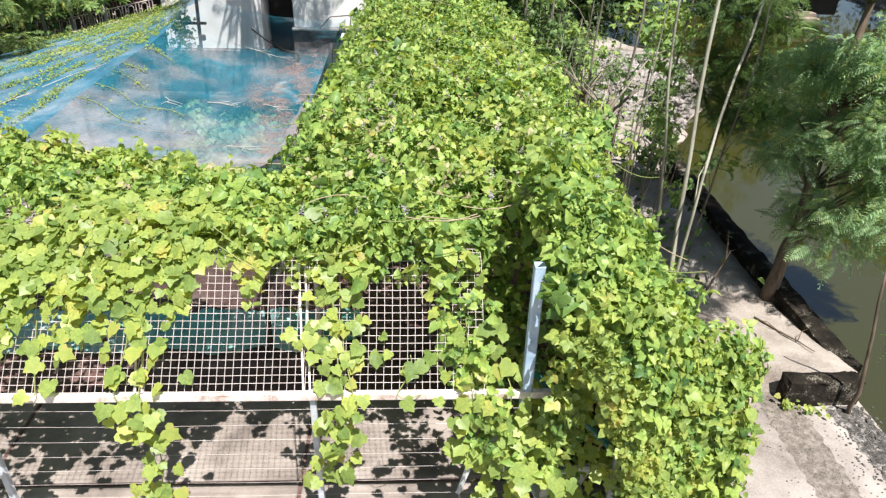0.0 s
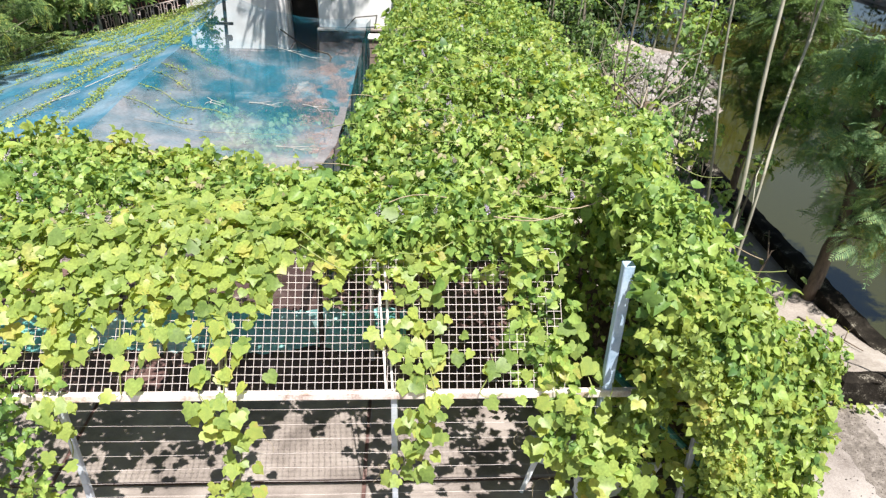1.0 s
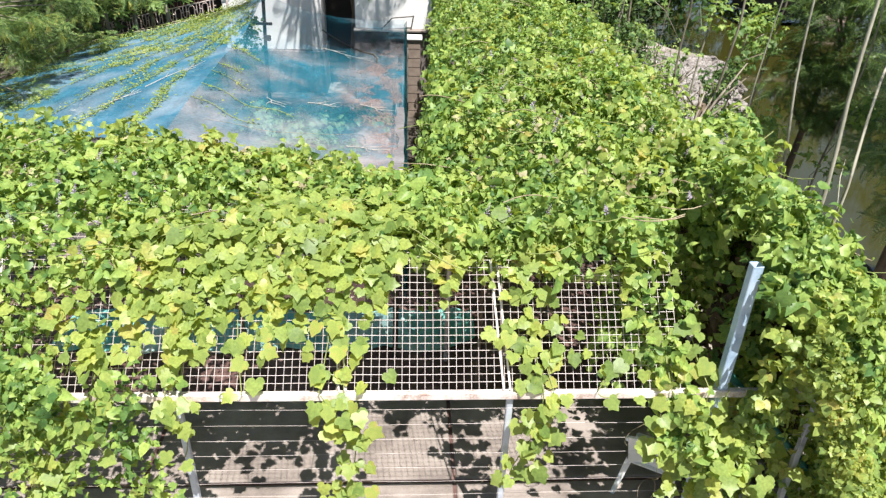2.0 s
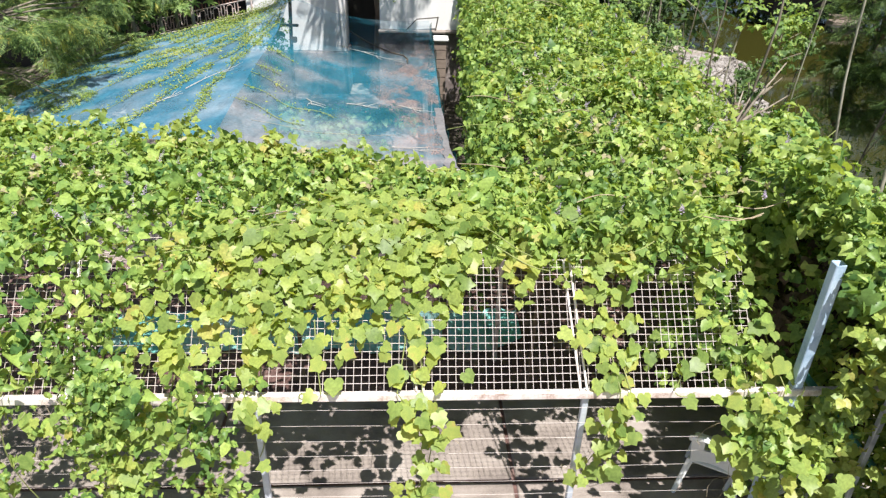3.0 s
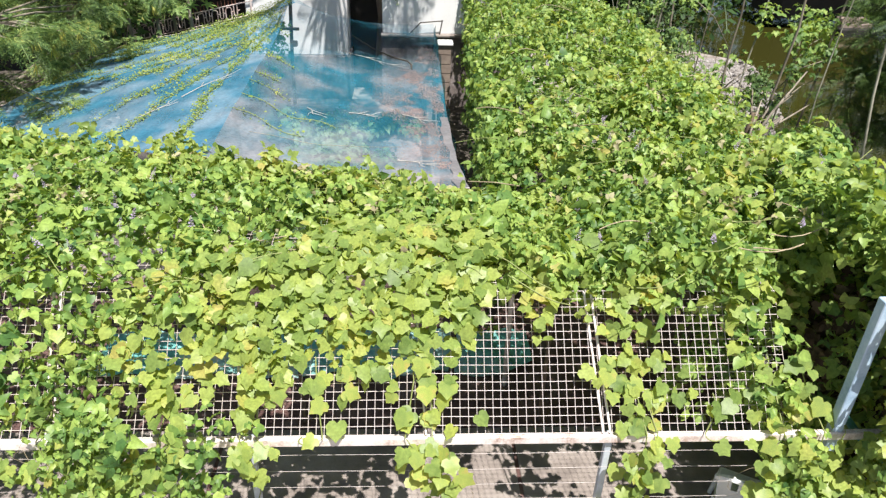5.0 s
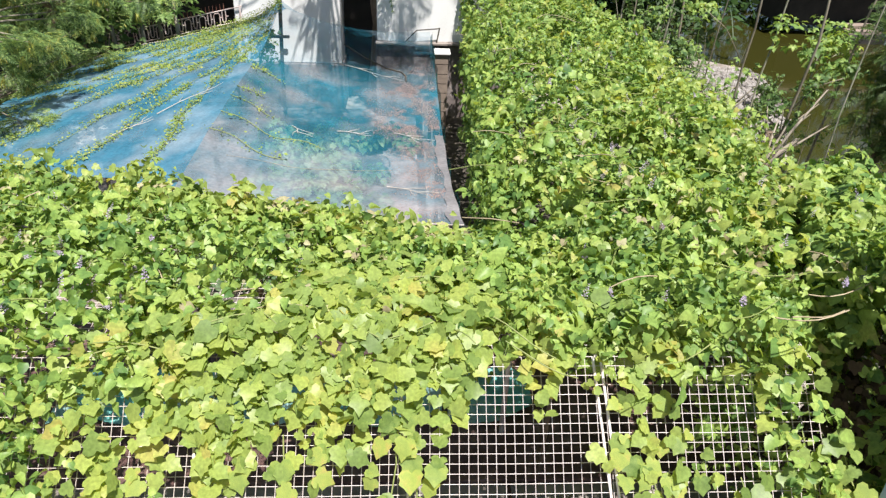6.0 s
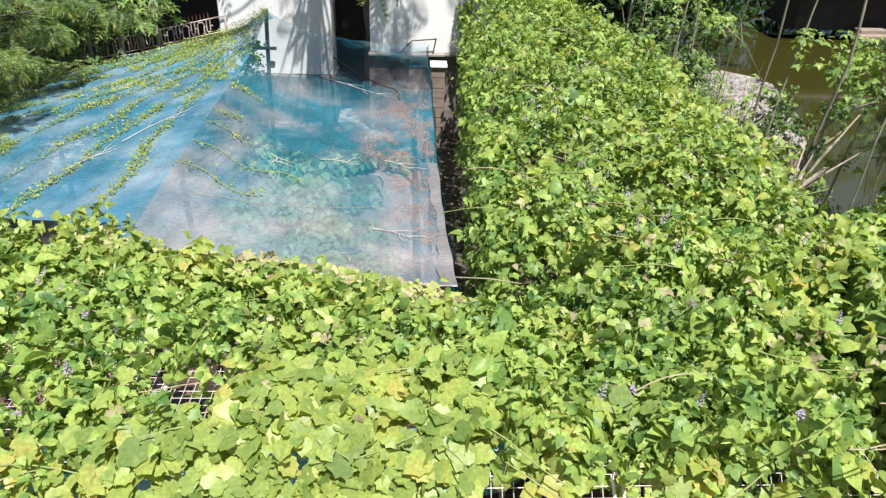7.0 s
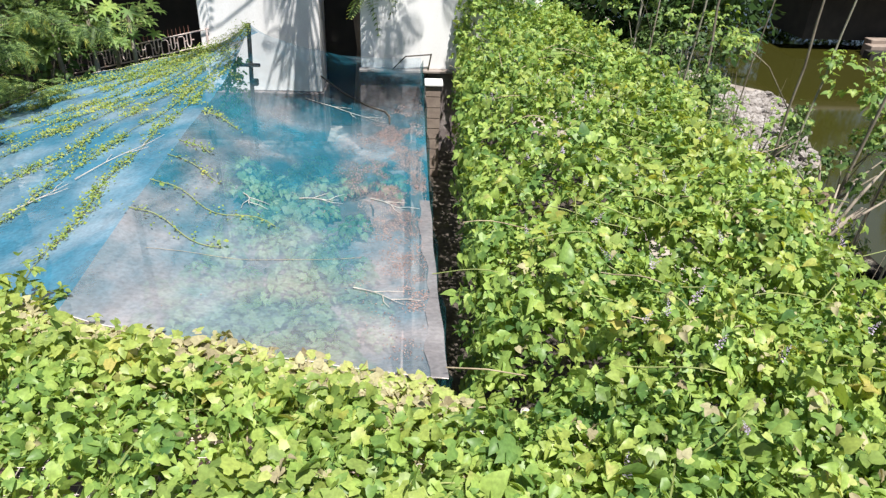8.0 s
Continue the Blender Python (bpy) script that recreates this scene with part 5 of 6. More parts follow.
for k, (ex, ey) in enumerate(FAN):
    pts = []
    for t in np.linspace(0, 1, 140):
        x, y = -5.2 + t * (ex + 5.2), 16.6 + t * (ey - 16.6)
        x += 0.14 * math.sin(6 * t + 2 * k) * t + 0.04 * math.sin(31 * t + k)
        y = max(y + 0.2 * math.sin(5 * t + k) * t + 0.05 * math.sin(23 * t + 3 * k), float(net_front(x)) + 0.02)
        pts.append((x, y, float(net_z(x, y)) + 0.015))
    nv_stems.append(tube(pts, 0.004, 4, False))
    for i, p in enumerate(pts):
        thick = max(0.0, 0.42 + 0.8 * float(wave(0.13 * i, 3.1 * k, 0.7 * k)) + 0.3 * float(wave(0.5 * i, 1.7 * k, 1.1)))
        thick *= min(1.0, 0.3 + 0.012 * i)
        if k < 3:
            thick += 0.9 * math.exp(-((i - 42) / 20) ** 2)
        for j in range(int(26 * thick)):
            nv_pts.append(np.array(p) + rng.normal(size=3) * np.array([0.025 + 0.045 * thick, 0.03 + 0.055 * thick, 0.014]) + np.array([0, 0, 0.025]))
    # side shoots that cross from one line to the next
    for q in range(5):
        i0 = int(rng.integers(20, 125))
        a, ln = rng.uniform(-2.6, -0.6), rng.uniform(0.3, 0.8)
        for t in np.linspace(0, 1, 14):
            x, y = pts[i0][0] + ln * t * math.cos(a), pts[i0][1] + ln * t * math.sin(a)
            if x > -9 and y > float(net_front(x)):
                for j in range(4):
                    nv_pts.append(np.array([x, y, float(net_z(x, y)) + 0.03]) + rng.normal(size=3) * np.array([0.04, 0.04, 0.01]))
# a clump hanging round the pole and overgrowth along the net's upper edge
for k in range(240):
    h = rng.random()
    nv_pts.append(np.array([-5.25 - 0.5 * (1 - h) + 0.07 * rng.normal(), 16.6 + 0.08 * rng.normal(), 2.35 + 0.55 * h + 0.05 * rng.normal()]))
for k in range(1500):
    x = rng.uniform(-8.6, -5.6)
    y = 16.75 - 0.3 * (-5.5 - x) + 0.25 * rng.normal()
    nv_pts.append(np.array([x, y, float(net_z(x, min(y, 17.6))) + 0.04 + 0.1 * rng.random()]))
for y0, ln in ((9.5, 0.9), (10.2, 1.3), (12.6, 0.5), (11.4, 0.35), (10.9, 0.55)):
    pts = [(ridge_x(y0) + t, y0 - 0.25 * t + 0.1 * math.sin(7 * t), float(net_z(ridge_x(y0) + t, y0 - 0.25 * t)) + 0.02) for t in np.linspace(0, ln, 14)]
    nv_stems.append(tube(pts, 0.005, 4, False))
    for p in pts:
        for j in range(int(9 * rng.random())):
            nv_pts.append(np.array(p) + rng.normal(size=3) * np.array([0.05, 0.07, 0.01]) + np.array([0, 0, 0.02]))
nv = np.array(nv_pts)
cpole = np.stack([rng.normal(-5.62, 0.13, 90), rng.normal(16.45, 0.1, 90), rng.uniform(1.1, 2.45, 90)], 1)
foliage(net_vine, [sprigs(cpole, np.tile([0, -0.6, 0.7], (90, 1)), 7, 0.13, (-0.06, 0.08), (0.035, 0.07), 0.5)], BEAN, YOUNG_GREEN)
me = scatter("net_vine_leaves", SMALL, shell(nv, np.tile([0, 0, 1.0], (len(nv), 1)), rng.uniform(0.018, 0.04, len(nv)) * (1 + 0.6 * (rng.random(len(nv)) > 0.9))), rng.integers(0, len(SMALL), len(nv)), NET_VINE)
tagged(under(new("foliage", me), net_vine), kind="stuff")
tagged(part("stem", joined(nv_stems), STEM, net_vine), kind="stuff")

# drifts of dry leaves along the right side of the net
DRIFTS = [(-2.35, 12.2, 0.26, 0.8), (-2.4, 10.4, 0.17, 0.9), (-2.2, 8.6, 0.1, 0.7), (-2.75, 11.5, 0.25, 0.5), (-2.25, 14.2, 0.16, 0.7), (-2.6, 13.2, 0.25, 0.4), (-2.15, 11.4, 0.1, 0.9)]
flakes = np.concatenate([np.stack([rng.normal(x, rx, int(36000 * rx * ry)), rng.normal(y, ry, int(36000 * rx * ry)), np.zeros(int(36000 * rx * ry))], 1) for x, y, rx, ry in DRIFTS]
                        + [np.stack([rng.uniform(-4.6, -2.05, 110), rng.uniform(8.0, 13.0, 110), np.zeros(110)], 1)])
flakes = flakes[(flakes[:, 0] < -2.03) & (flakes[:, 1] > 7.3) & (wave(5.1 * flakes[:, 0], 3.3 * flakes[:, 1], 0.3) + 0.5 * rng.random(len(flakes)) > 0.25)]
flakes[:, 2] = net_z(flakes[:, 0], flakes[:, 1]) + 0.008
me = scatter("dry_leaves", SMALL, shell(flakes, np.tile([0, 0, 1.0], (len(flakes), 1)), rng.uniform(0.008, 0.018, len(flakes)), 0.25), rng.integers(0, len(SMALL), len(flakes)), DRY)
tagged(new("dry_leaves", me), "pinkish brown dry leaves lying on the net", "dry leaves", kind="stuff")


TWIG = material("bleached_twig", [(0.3, 0.27, 0.24), (0.52, 0.48, 0.44)], 7, 0.85, 0.3)


def twig(x, y, length, turn, label):
    """A bare bleached twig with side shoots lying on the net."""
    c, s = math.cos(radians(turn)), math.sin(radians(turn))
    on = lambda t, o: (x + c * t - s * o, y + s * t + c * o, float(net_z(x + c * t - s * o, y + s * t + c * o)) + 0.02)
    pieces = [tube([on(length * q, 0.03 * math.sin(5 * q)) for q in np.linspace(0, 1, 7)], [0.0075 - 0.0009 * k for k in range(7)], 5)]
    for q, o in ((0.35, 0.18), (0.55, -0.15), (0.75, 0.12)):
        pieces.append(tube([on(length * q, 0.03 * math.sin(5 * q)), on(length * q + 0.1, o * 0.6), on(length * q + 0.22, o)], [0.005, 0.004, 0.002], 4))
    return tagged(new("twig", mesh_of("twig", *joined(pieces), TWIG)), label, "twig", "twigs on the net")


for x, y, ln, tn in ((-2.75, 8.75, 0.62, -40), (-2.7, 10.9, 0.5, -30), (-3.5, 10.7, 0.45, 20), (-4.1, 10.6, 0.3, -60), (-5.9, 10.6, 1.3, 62), (-6.3, 9.9, 0.7, 60), (-3.9, 14.4, 1.5, -28)):
    twig(x, y, ln, tn, "bleached bare twig lying on the blue net")


# ---- vegetables under the net ----
def crop_plant():
    """A leafy vegetable plant: stalk and a rosette of large leaves."""
    leaves = []
    for k in range(30):
        a, q = 2.4 * k, math.sqrt((k + 0.5) / 30)
        r, h = 0.24 * q, 0.5 - 0.28 * q + 0.05 * math.sin(5 * k)
        leaves.append(frames_at(np.array([[r * math.cos(a), r * math.sin(a), h]]), np.array([[math.cos(a) * 0.5 * q, math.sin(a) * 0.5 * q, 0.9]]) + 0.2 * rng.normal(size=(1, 3)), np.array([[math.cos(a), math.sin(a), -0.1]]), np.array([0.09 + 0.06 * q]))[0])
    foliage = scatter("crop_leaves", VINE, np.array(leaves), rng.integers(0, len(VINE), 30), CROP)
    c = empty("vegetable_plant", 0, 0, 0, "pale green leafy vegetable plant under the net", "plant", "vegetable plants")
    part("stalk", tube([(0, 0, 0), (0, 0, 0.46)], [0.02, 0.01], 5), STEM, c)
    under(new("foliage", foliage), c)
    return c


first = crop_plant()
first.matrix_basis = pose(-4.9, 10.7, 0)
ROWS = [(9.9, -5.5, 8), (10.35, -5.6, 8), (10.8, -5.7, 9), (11.25, -5.6, 9), (11.7, -5.7, 9), (12.2, -5.2, 7), (13.0, -5.3, 6), (13.6, -5.2, 7), (14.2, -5.0, 5), (15.3, -5.6, 9), (15.8, -5.4, 9)]
for y, x0, many in ROWS:
    for i in range(many):
        copy_thing(first, pose(x0 + 0.36 * i + rng.normal() * 0.1, y + rng.normal() * 0.12, 0, 0, 0, rng.uniform(0, 360)) @ Matrix.Scale(rng.uniform(0.65, 1.3), 4))


# ---- trees with feathery leaves ----
def frond(pairs, droop, w=0.02):
    """A twice-feathered leaf: a bowed midrib with narrow leaflets in pairs."""
    verts, faces = [], []
    rib = lambda t: np.array([0, t, 0.12 * t - droop * t * t])
    for k in range(pairs):
        t = 0.12 + 0.88 * k / (pairs - 1)
        p = rib(t)
        ln = 0.3 * math.sin(math.pi * (0.16 + 0.78 * t)) + 0.03
        for s in (-1, 1):
            n = len(verts)
            tip = p + np.array([s * ln, 0.42 * ln, -0.25 * ln])
            mid = p + np.array([s * ln * 0.5, 0.17 * ln, -0.06 * ln])
            verts += [tuple(p), tuple(mid + np.array([0, w, 0])), tuple(tip), tuple(mid - np.array([0, w, 0]))]
            faces.append((n, n + 1, n + 2, n + 3) if s > 0 else (n, n + 3, n + 2, n + 1))
    n = len(verts)
    for t in (0, 0.5, 1):
        p = rib(t)
        verts += [tuple(p + np.array([0.012, 0, 0])), tuple(p - np.array([0.012, 0, 0]))]
    faces += [(n, n + 2, n + 3, n + 1), (n + 2, n + 4, n + 5, n + 3)]
    return verts, faces


FRONDS = [frond(10, 0.5, 0.032), frond(9, 1.0, 0.036), frond(11, 0.25, 0.03)]
FAR_FRONDS = [frond(4, 0.35, 0.09), frond(4, 0.7, 0.1), frond(4, 0.15, 0.085)]


def pods():
    """A bundle of flat seed pods hanging from one stalk."""
    v, f = [], []
    for k in range(11):
        a, o = 2.4 * k, 0.25 + 0.02 * k
        c, s_ = math.cos(a), math.sin(a)
        n = len(v)
        v += [(-0.04 * s_, 0.04 * c, 0), (0.04 * s_, -0.04 * c, 0), (o * 0.7 * c + 0.05 * s_, o * 0.7 * s_ - 0.05 * c, -0.55), (o * 0.7 * c - 0.05 * s_, o * 0.7 * s_ + 0.05 * c, -0.55), (o * c, o * s_, -1.0)]
        f += [(n, n + 1, n + 2, n + 3), (n + 3, n + 2, n + 4)]
    return v, f


def feather_tree(name, base, line, radius, limbs, clumps, bark, size, label, mat=None, group="", podded=0.0):
    """A tapered trunk along line, limbs to each clump, and fronds round the clumps: (x, y, z, spread, number)."""
    t = empty(name, *base, label, "tree", group)
    pts = [base] + line
    fine = []
    for a, b in zip(pts[:-1], pts[1:]):
        for q in (0.0, 0.5):
            bend = max(0.18 * radius, 0.035) * (len(fine) > 0)
            fine.append(tuple(a[i] + q * (b[i] - a[i]) + (bend * rng.normal() if i < 2 else 0) for i in range(3)))
    pts = fine + [pts[-1]]
    part("trunk", tube(pts, [radius * (1 - 0.65 * k / (len(pts) - 1)) for k in range(len(pts))], 8), bark, t, "", True)
    pos, nor, head, siz = [], [], [], []
    for cx_, cy_, cz_, sp, num in clumps:
        near = min(pts, key=lambda q: (q[0] - cx_) ** 2 + (q[1] - cy_) ** 2 + (q[2] - cz_ + 0.5) ** 2)
        if limbs:
            mid = ((near[0] + cx_) / 2 + rng.normal() * 0.1, (near[1] + cy_) / 2 + rng.normal() * 0.1, (near[2] + cz_) / 2 + 0.1)
            part("limb", tube([near, mid, (cx_, cy_, cz_)], [min(0.35 * radius, 0.026), min(0.22 * radius, 0.016), 0.006], 5), bark, t, "", True)
        d = rng.normal(size=(num, 3))
        d /= np.linalg.norm(d, axis=1, keepdims=True)
        d[:, 2] = d[:, 2] * 0.6
        r = sp * rng.random(num)[:, None] ** 0.5
        pos.append(np.array([cx_, cy_, cz_]) + d * r)
        head.append(d * np.array([1, 1, 0.6]) + np.array([0, 0, -0.75]) + 0.4 * rng.normal(size=(num, 3)))
        nor.append(np.tile([0, -0.1, 1.0], (num, 1)) + 0.45 * rng.normal(size=(num, 3)))
        siz.append(rng.uniform(0.7, 1.3, num) * size)
    if pos:
        p = np.concatenate(pos)
        me = scatter(name + "_crown", FRONDS, frames_at(p, np.concatenate(nor), np.concatenate(head), np.concatenate(siz)), rng.integers(0, 3, len(p)), mat or FEATHER, False)
        tagged(under(new("crown", me), t), kind="stuff")
        hung = p[rng.random(len(p)) < podded] + np.array([0, 0, -0.05])
        if len(hung):
            up = np.tile([0, 0, 1.0], (len(hung), 1)) + 0.15 * rng.normal(size=(len(hung), 3))
            me = scatter(name + "_pods", [pods()], frames_at(hung, up, rng.normal(size=(len(hung), 3)), rng.uniform(0.14, 0.24, len(hung))), np.zeros(len(hung), int), POD, False)
            tagged(under(new("seed_pod", me), t), "yellow green hanging seed pods", kind="stuff")
    return t


def clumps_in(n, center, radii, spread, number):
    out = []
    while len(out) < n:
        d = rng.uniform(-1, 1, 3)
        if np.dot(d, d) < 1:
            out.append((*(np.array(center) + d * np.array(radii)), spread * rng.uniform(0.7, 1.3), number))
    return out


feather_tree("feathery_tree", (-10.2, 12.4, 0), [(-10.1, 12.4, 1.5), (-9.8, 12.3, 3.0), (-9.4, 12.2, 4.6)], 0.16, True,
             clumps_in(120, (-9.5, 12.2, 2.6), (1.9, 4.4, 2.3), 0.33, 56), BARK_GREY, 0.23, "dense feathery green tree beside the net house", None, "", 0.03)
feather_tree("feathery_tree", (-10.5, 17.0, 0), [(-10.2, 17.0, 1.6), (-9.9, 17.0, 3.4), (-9.6, 16.9, 5)], 0.14, True,
             clumps_in(40, (-10.0, 17.2, 3.4), (2.2, 1.6, 2.4), 0.42, 46), BARK_DARK, 0.3, "dark feathery tree near the iron fence", None, "", 0.03)
# the tree between the white walls, whose high crown shades them
feather_tree("shade_tree", (-3.3, 18.75, 0), [(-3.2, 18.7, 2.0), (-3.1, 18.5, 3.6), (-3.4, 17.6, 5.6), (-3.8, 16.8, 7.4)], 0.26, True,
             clumps_in(18, (-3.6, 15.9, 7.6), (4.4, 1.9, 1.5), 0.42, 22) + clumps_in(16, (-2.9, 13.5, 7.3), (1.5, 0.9, 0.5), 0.42, 26) + [(-3.05, 18.0, 3.25, 0.22, 12), (-2.8, 17.9, 3.6, 0.25, 12)], BARK_DARK, 0.5, "dark trunked tree rising between the white walls")

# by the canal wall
# its second, high set of clumps is out of view, added to shade the dirt
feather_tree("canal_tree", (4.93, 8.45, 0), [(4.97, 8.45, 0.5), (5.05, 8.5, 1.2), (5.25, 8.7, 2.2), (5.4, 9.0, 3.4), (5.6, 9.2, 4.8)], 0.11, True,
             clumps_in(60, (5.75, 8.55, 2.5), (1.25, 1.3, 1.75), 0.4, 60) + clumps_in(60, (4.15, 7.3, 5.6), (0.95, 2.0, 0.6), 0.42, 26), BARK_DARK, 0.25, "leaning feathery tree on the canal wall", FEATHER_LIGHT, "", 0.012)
feather_tree("canal_tree", (4.9, 6.05, -0.6), [(4.83, 6.03, -0.1), (4.77, 6.0, 0.4), (4.66, 6.0, 1.2), (4.6, 6.05, 2.0)], 0.035, False,
             clumps_in(4, (5.5, 6.6, 0.8), (0.25, 0.3, 0.4), 0.2, 12), BARK_DARK, 0.2, "slim dark tree at the end of the canal wall", FEATHER_DARK)
feather_tree("canal_tree", (5.0, 11.6, 0), [(5.1, 11.6, 1.5), (5.4, 11.8, 3.0), (6.0, 12.2, 4.6)], 0.07, True,
             clumps_in(32, (4.95, 10.9, 3.1), (0.65, 1.0, 1.6), 0.4, 60), BARK_DARK, 0.22, "dark feathery tree leaning over the canal", FEATHER_DARK)

# pale thin stems on the bank
def bank_tree(line, r, tufts, label, bark=None, leaf=None):
    """A slender stem with forked twigs and tufts of three-part leaves: each tuft is (x, y, z, spread, number)."""
    bark = bark or BARK_GREY
    t = empty("young_tree", *line[0], label, "tree", "young trees on the bank")
    fine = []
    for a, b in zip(line[:-1], line[1:]):
        for q in (0.0, 0.34, 0.67):
            wob = 0.009 * (len(fine) > 0)
            fine.append(tuple(a[i] + q * (b[i] - a[i]) + (wob * rng.normal() if i < 2 else 0) for i in range(3)))
    fine.append(line[-1])
    part("trunk", tube(fine, [r * (1 - 0.5 * k / (len(fine) - 1)) for k in range(len(fine))], 7), bark, t, "", True)
    mats_ = []
    for cx_, cy_, cz_, sp, num in tufts:
        near = min(fine, key=lambda q: (q[0] - cx_) ** 2 + (q[1] - cy_) ** 2 + (q[2] - cz_ + 0.6) ** 2)
        mid = ((near[0] + cx_) / 2 + 0.06 * rng.normal(), (near[1] + cy_) / 2, (near[2] + cz_) / 2 + 0.12)
        part("twig", tube([near, mid, (cx_, cy_, cz_)], [0.4 * r, 0.28 * r, 0.006], 5), bark, t, "", True)
        c = np.array([[cx_, cy_, cz_]]) + rng.normal(size=(max(2, num // 9), 3)) * np.array([0.6, 0.6, 0.4]) * sp
        mats_.append(sprigs(c, np.tile([0, -0.2, 1.0], (len(c), 1)), 9, 0.5 * sp, (-0.12, 0.12), (0.05, 0.095), 0.5))
    if mats_:
        m = np.concatenate(mats_)
        kinds = rng.integers(4, len(BEAN), len(m))
        m[:, :, :3] *= SIZE_OF[kinds][:, None, None]
        tagged(under(new("crown", scatter("young_crown", BEAN, m, kinds, leaf or FEATHER)), t), kind="stuff")
    return t


bank_tree([(2.6, 6.75, 0), (2.63, 6.76, 1.6), (2.62, 6.88, 3.0), (2.62, 7.0, 4.46), (2.64, 7.1, 5.6)], 0.03, [], "pale bare stem leaning beside the vine heap", BARK_PALE)
bank_tree([(2.64, 6.72, 0), (2.63, 6.6, 1.6), (2.67, 6.58, 2.7), (2.88, 6.92, 3.3), (3.39, 7.6, 4.4), (3.7, 8.0, 5.2)], 0.021, [(2.98, 7.2, 2.75, 0.12, 18)], "pale forked stem leaning over the dirt", BARK_PALE)
bank_tree([(3.0, 8.1, 0), (2.95, 8.2, 1.5), (2.86, 8.2, 2.5), (2.76, 8.25, 3.3), (2.72, 8.3, 4.3), (2.68, 8.3, 5.4)], 0.022, [(3.2, 8.2, 1.9, 0.14, 18)], "pale straight stem on the bank", BARK_PALE, YOUNG_GREEN)
bank_tree([(3.75, 12.1, 0), (3.8, 12.1, 1.5), (3.85, 12.0, 2.6), (3.9, 12.0, 3.4)], 0.02, [(3.6, 11.7, 3.2, 0.32, 80), (4.0, 11.9, 3.35, 0.36, 90), (4.35, 12.1, 3.15, 0.3, 70), (3.9, 12.0, 2.6, 0.25, 40)], "young tree with a broad leafy top on the bank", BARK_PALE, YOUNG_GREEN)
STEMS = [(3.1, 9.9, 0.1, 3.3), (3.15, 11.2, 0.15, 3.5), (2.9, 12.4, 0.05, 4.0), (3.5, 12.9, 0.3, 4.4), (3.3, 14.6, 0.2, 4.2), (2.5, 14.2, -0.15, 3.8), (2.7, 15.6, 0.05, 4.2), (2.3, 16.6, 0.1, 4.0), (3.3, 17.4, 0.1, 4.4),
         (2.6, 18.4, 0.1, 4.4), (4.1, 11.7, 0.3, 3.8), (4.3, 9.6, 0.35, 3.2)]
for k, (x, y, lean, top) in enumerate(STEMS):
    lean = 0.6 * lean
    line = [(x - 0.6 * lean, y + 0.1, 0), (x, y, 0.55 * top), (x + 0.8 * lean, y - 0.05 + 0.1 * rng.normal(), top), (x + 0.6 * lean + 0.15 * rng.normal(), y - 0.1, top + 1.4)]
    many = 2 + k % 2
    tufts = [(x + lean * (q / many) + 0.32 * rng.normal(), y + 0.25 * rng.normal(), 1.5 + (top - 1.6) * (q + rng.random()) / many, 0.26 * rng.uniform(0.7, 1.4), 40) for q in range(many)]
    bank_tree(line, 0.014 + 0.014 * ((7 * k) % 4) / 3, tufts, "slender grey stemmed young tree on the bank", BARK_PALE if k % 3 == 0 else BARK_GREY, FEATHER_DARK if k % 4 == 1 else YOUNG_GREEN)


def pollard(x, y, top, label, shoots=9):
    """A cut-back stump whose bare grey shoots fan out."""
    t = empty("cut_tree", x, y, 0, label, "tree stump", "cut trees on the bank")
    part("trunk", tube([(x, y, 0), (x + 0.05, y, 0.6 * top), (x, y + 0.05, top)], [0.1, 0.085, 0.1], 8), BARK_DARK, t, "", True)
    for k in range(shoots):
        a, r = 0.72 * k, rng.uniform(0.6, 1.3)
        part("shoot", tube([(x, y, top - 0.08), (x + 0.2 * r * math.cos(a), y + 0.2 * r * math.sin(a), top + 0.15 * r), (x + 0.48 * r * math.cos(a), y + 0.45 * r * math.sin(a), top + 0.45 * r)], [0.022, 0.016, 0.008], 5), BLEACHED, t, "bleached bare shoot")
    return t


BLEACHED = material("bleached_wood", [(0.15, 0.12, 0.095), (0.38, 0.33, 0.27)], 7, 0.85, 0.3)
pollard(2.95, 13.0, 1.75, "cut back stump with bleached bare shoots")
dark_stump = empty("cut_tree", 2.98, 11.25, 0, "dark broken tree stump with dead twigs", "tree stump", "cut trees on the bank")
part("trunk", tube([(2.9, 11.25, 0), (2.95, 11.25, 0.9), (3.02, 11.25, 1.6), (2.98, 11.2, 2.1)], [0.14, 0.11, 0.1, 0.07], 9), BARK_DARK, dark_stump, "", True)
for a, r in ((0.3, 0.8), (1.5, 0.6), (2.6, 0.9), (3.6, 0.6), (5.2, 0.7)):
    part("dead_twig", tube([(2.99, 11.22, 1.9), (2.99 + 0.4 * r * math.cos(a), 11.22 + 0.3 * r * math.sin(a), 2.15), (2.99 + r * math.cos(a), 11.22 + 0.6 * r * math.sin(a), 2.3 + 0.3 * r)], [0.03, 0.02, 0.006], 5), BARK_GREY, dark_stump, "", True)
broken = pollard(2.5, 10.3, 1.95, "broken bleached stump beside the water", 2)
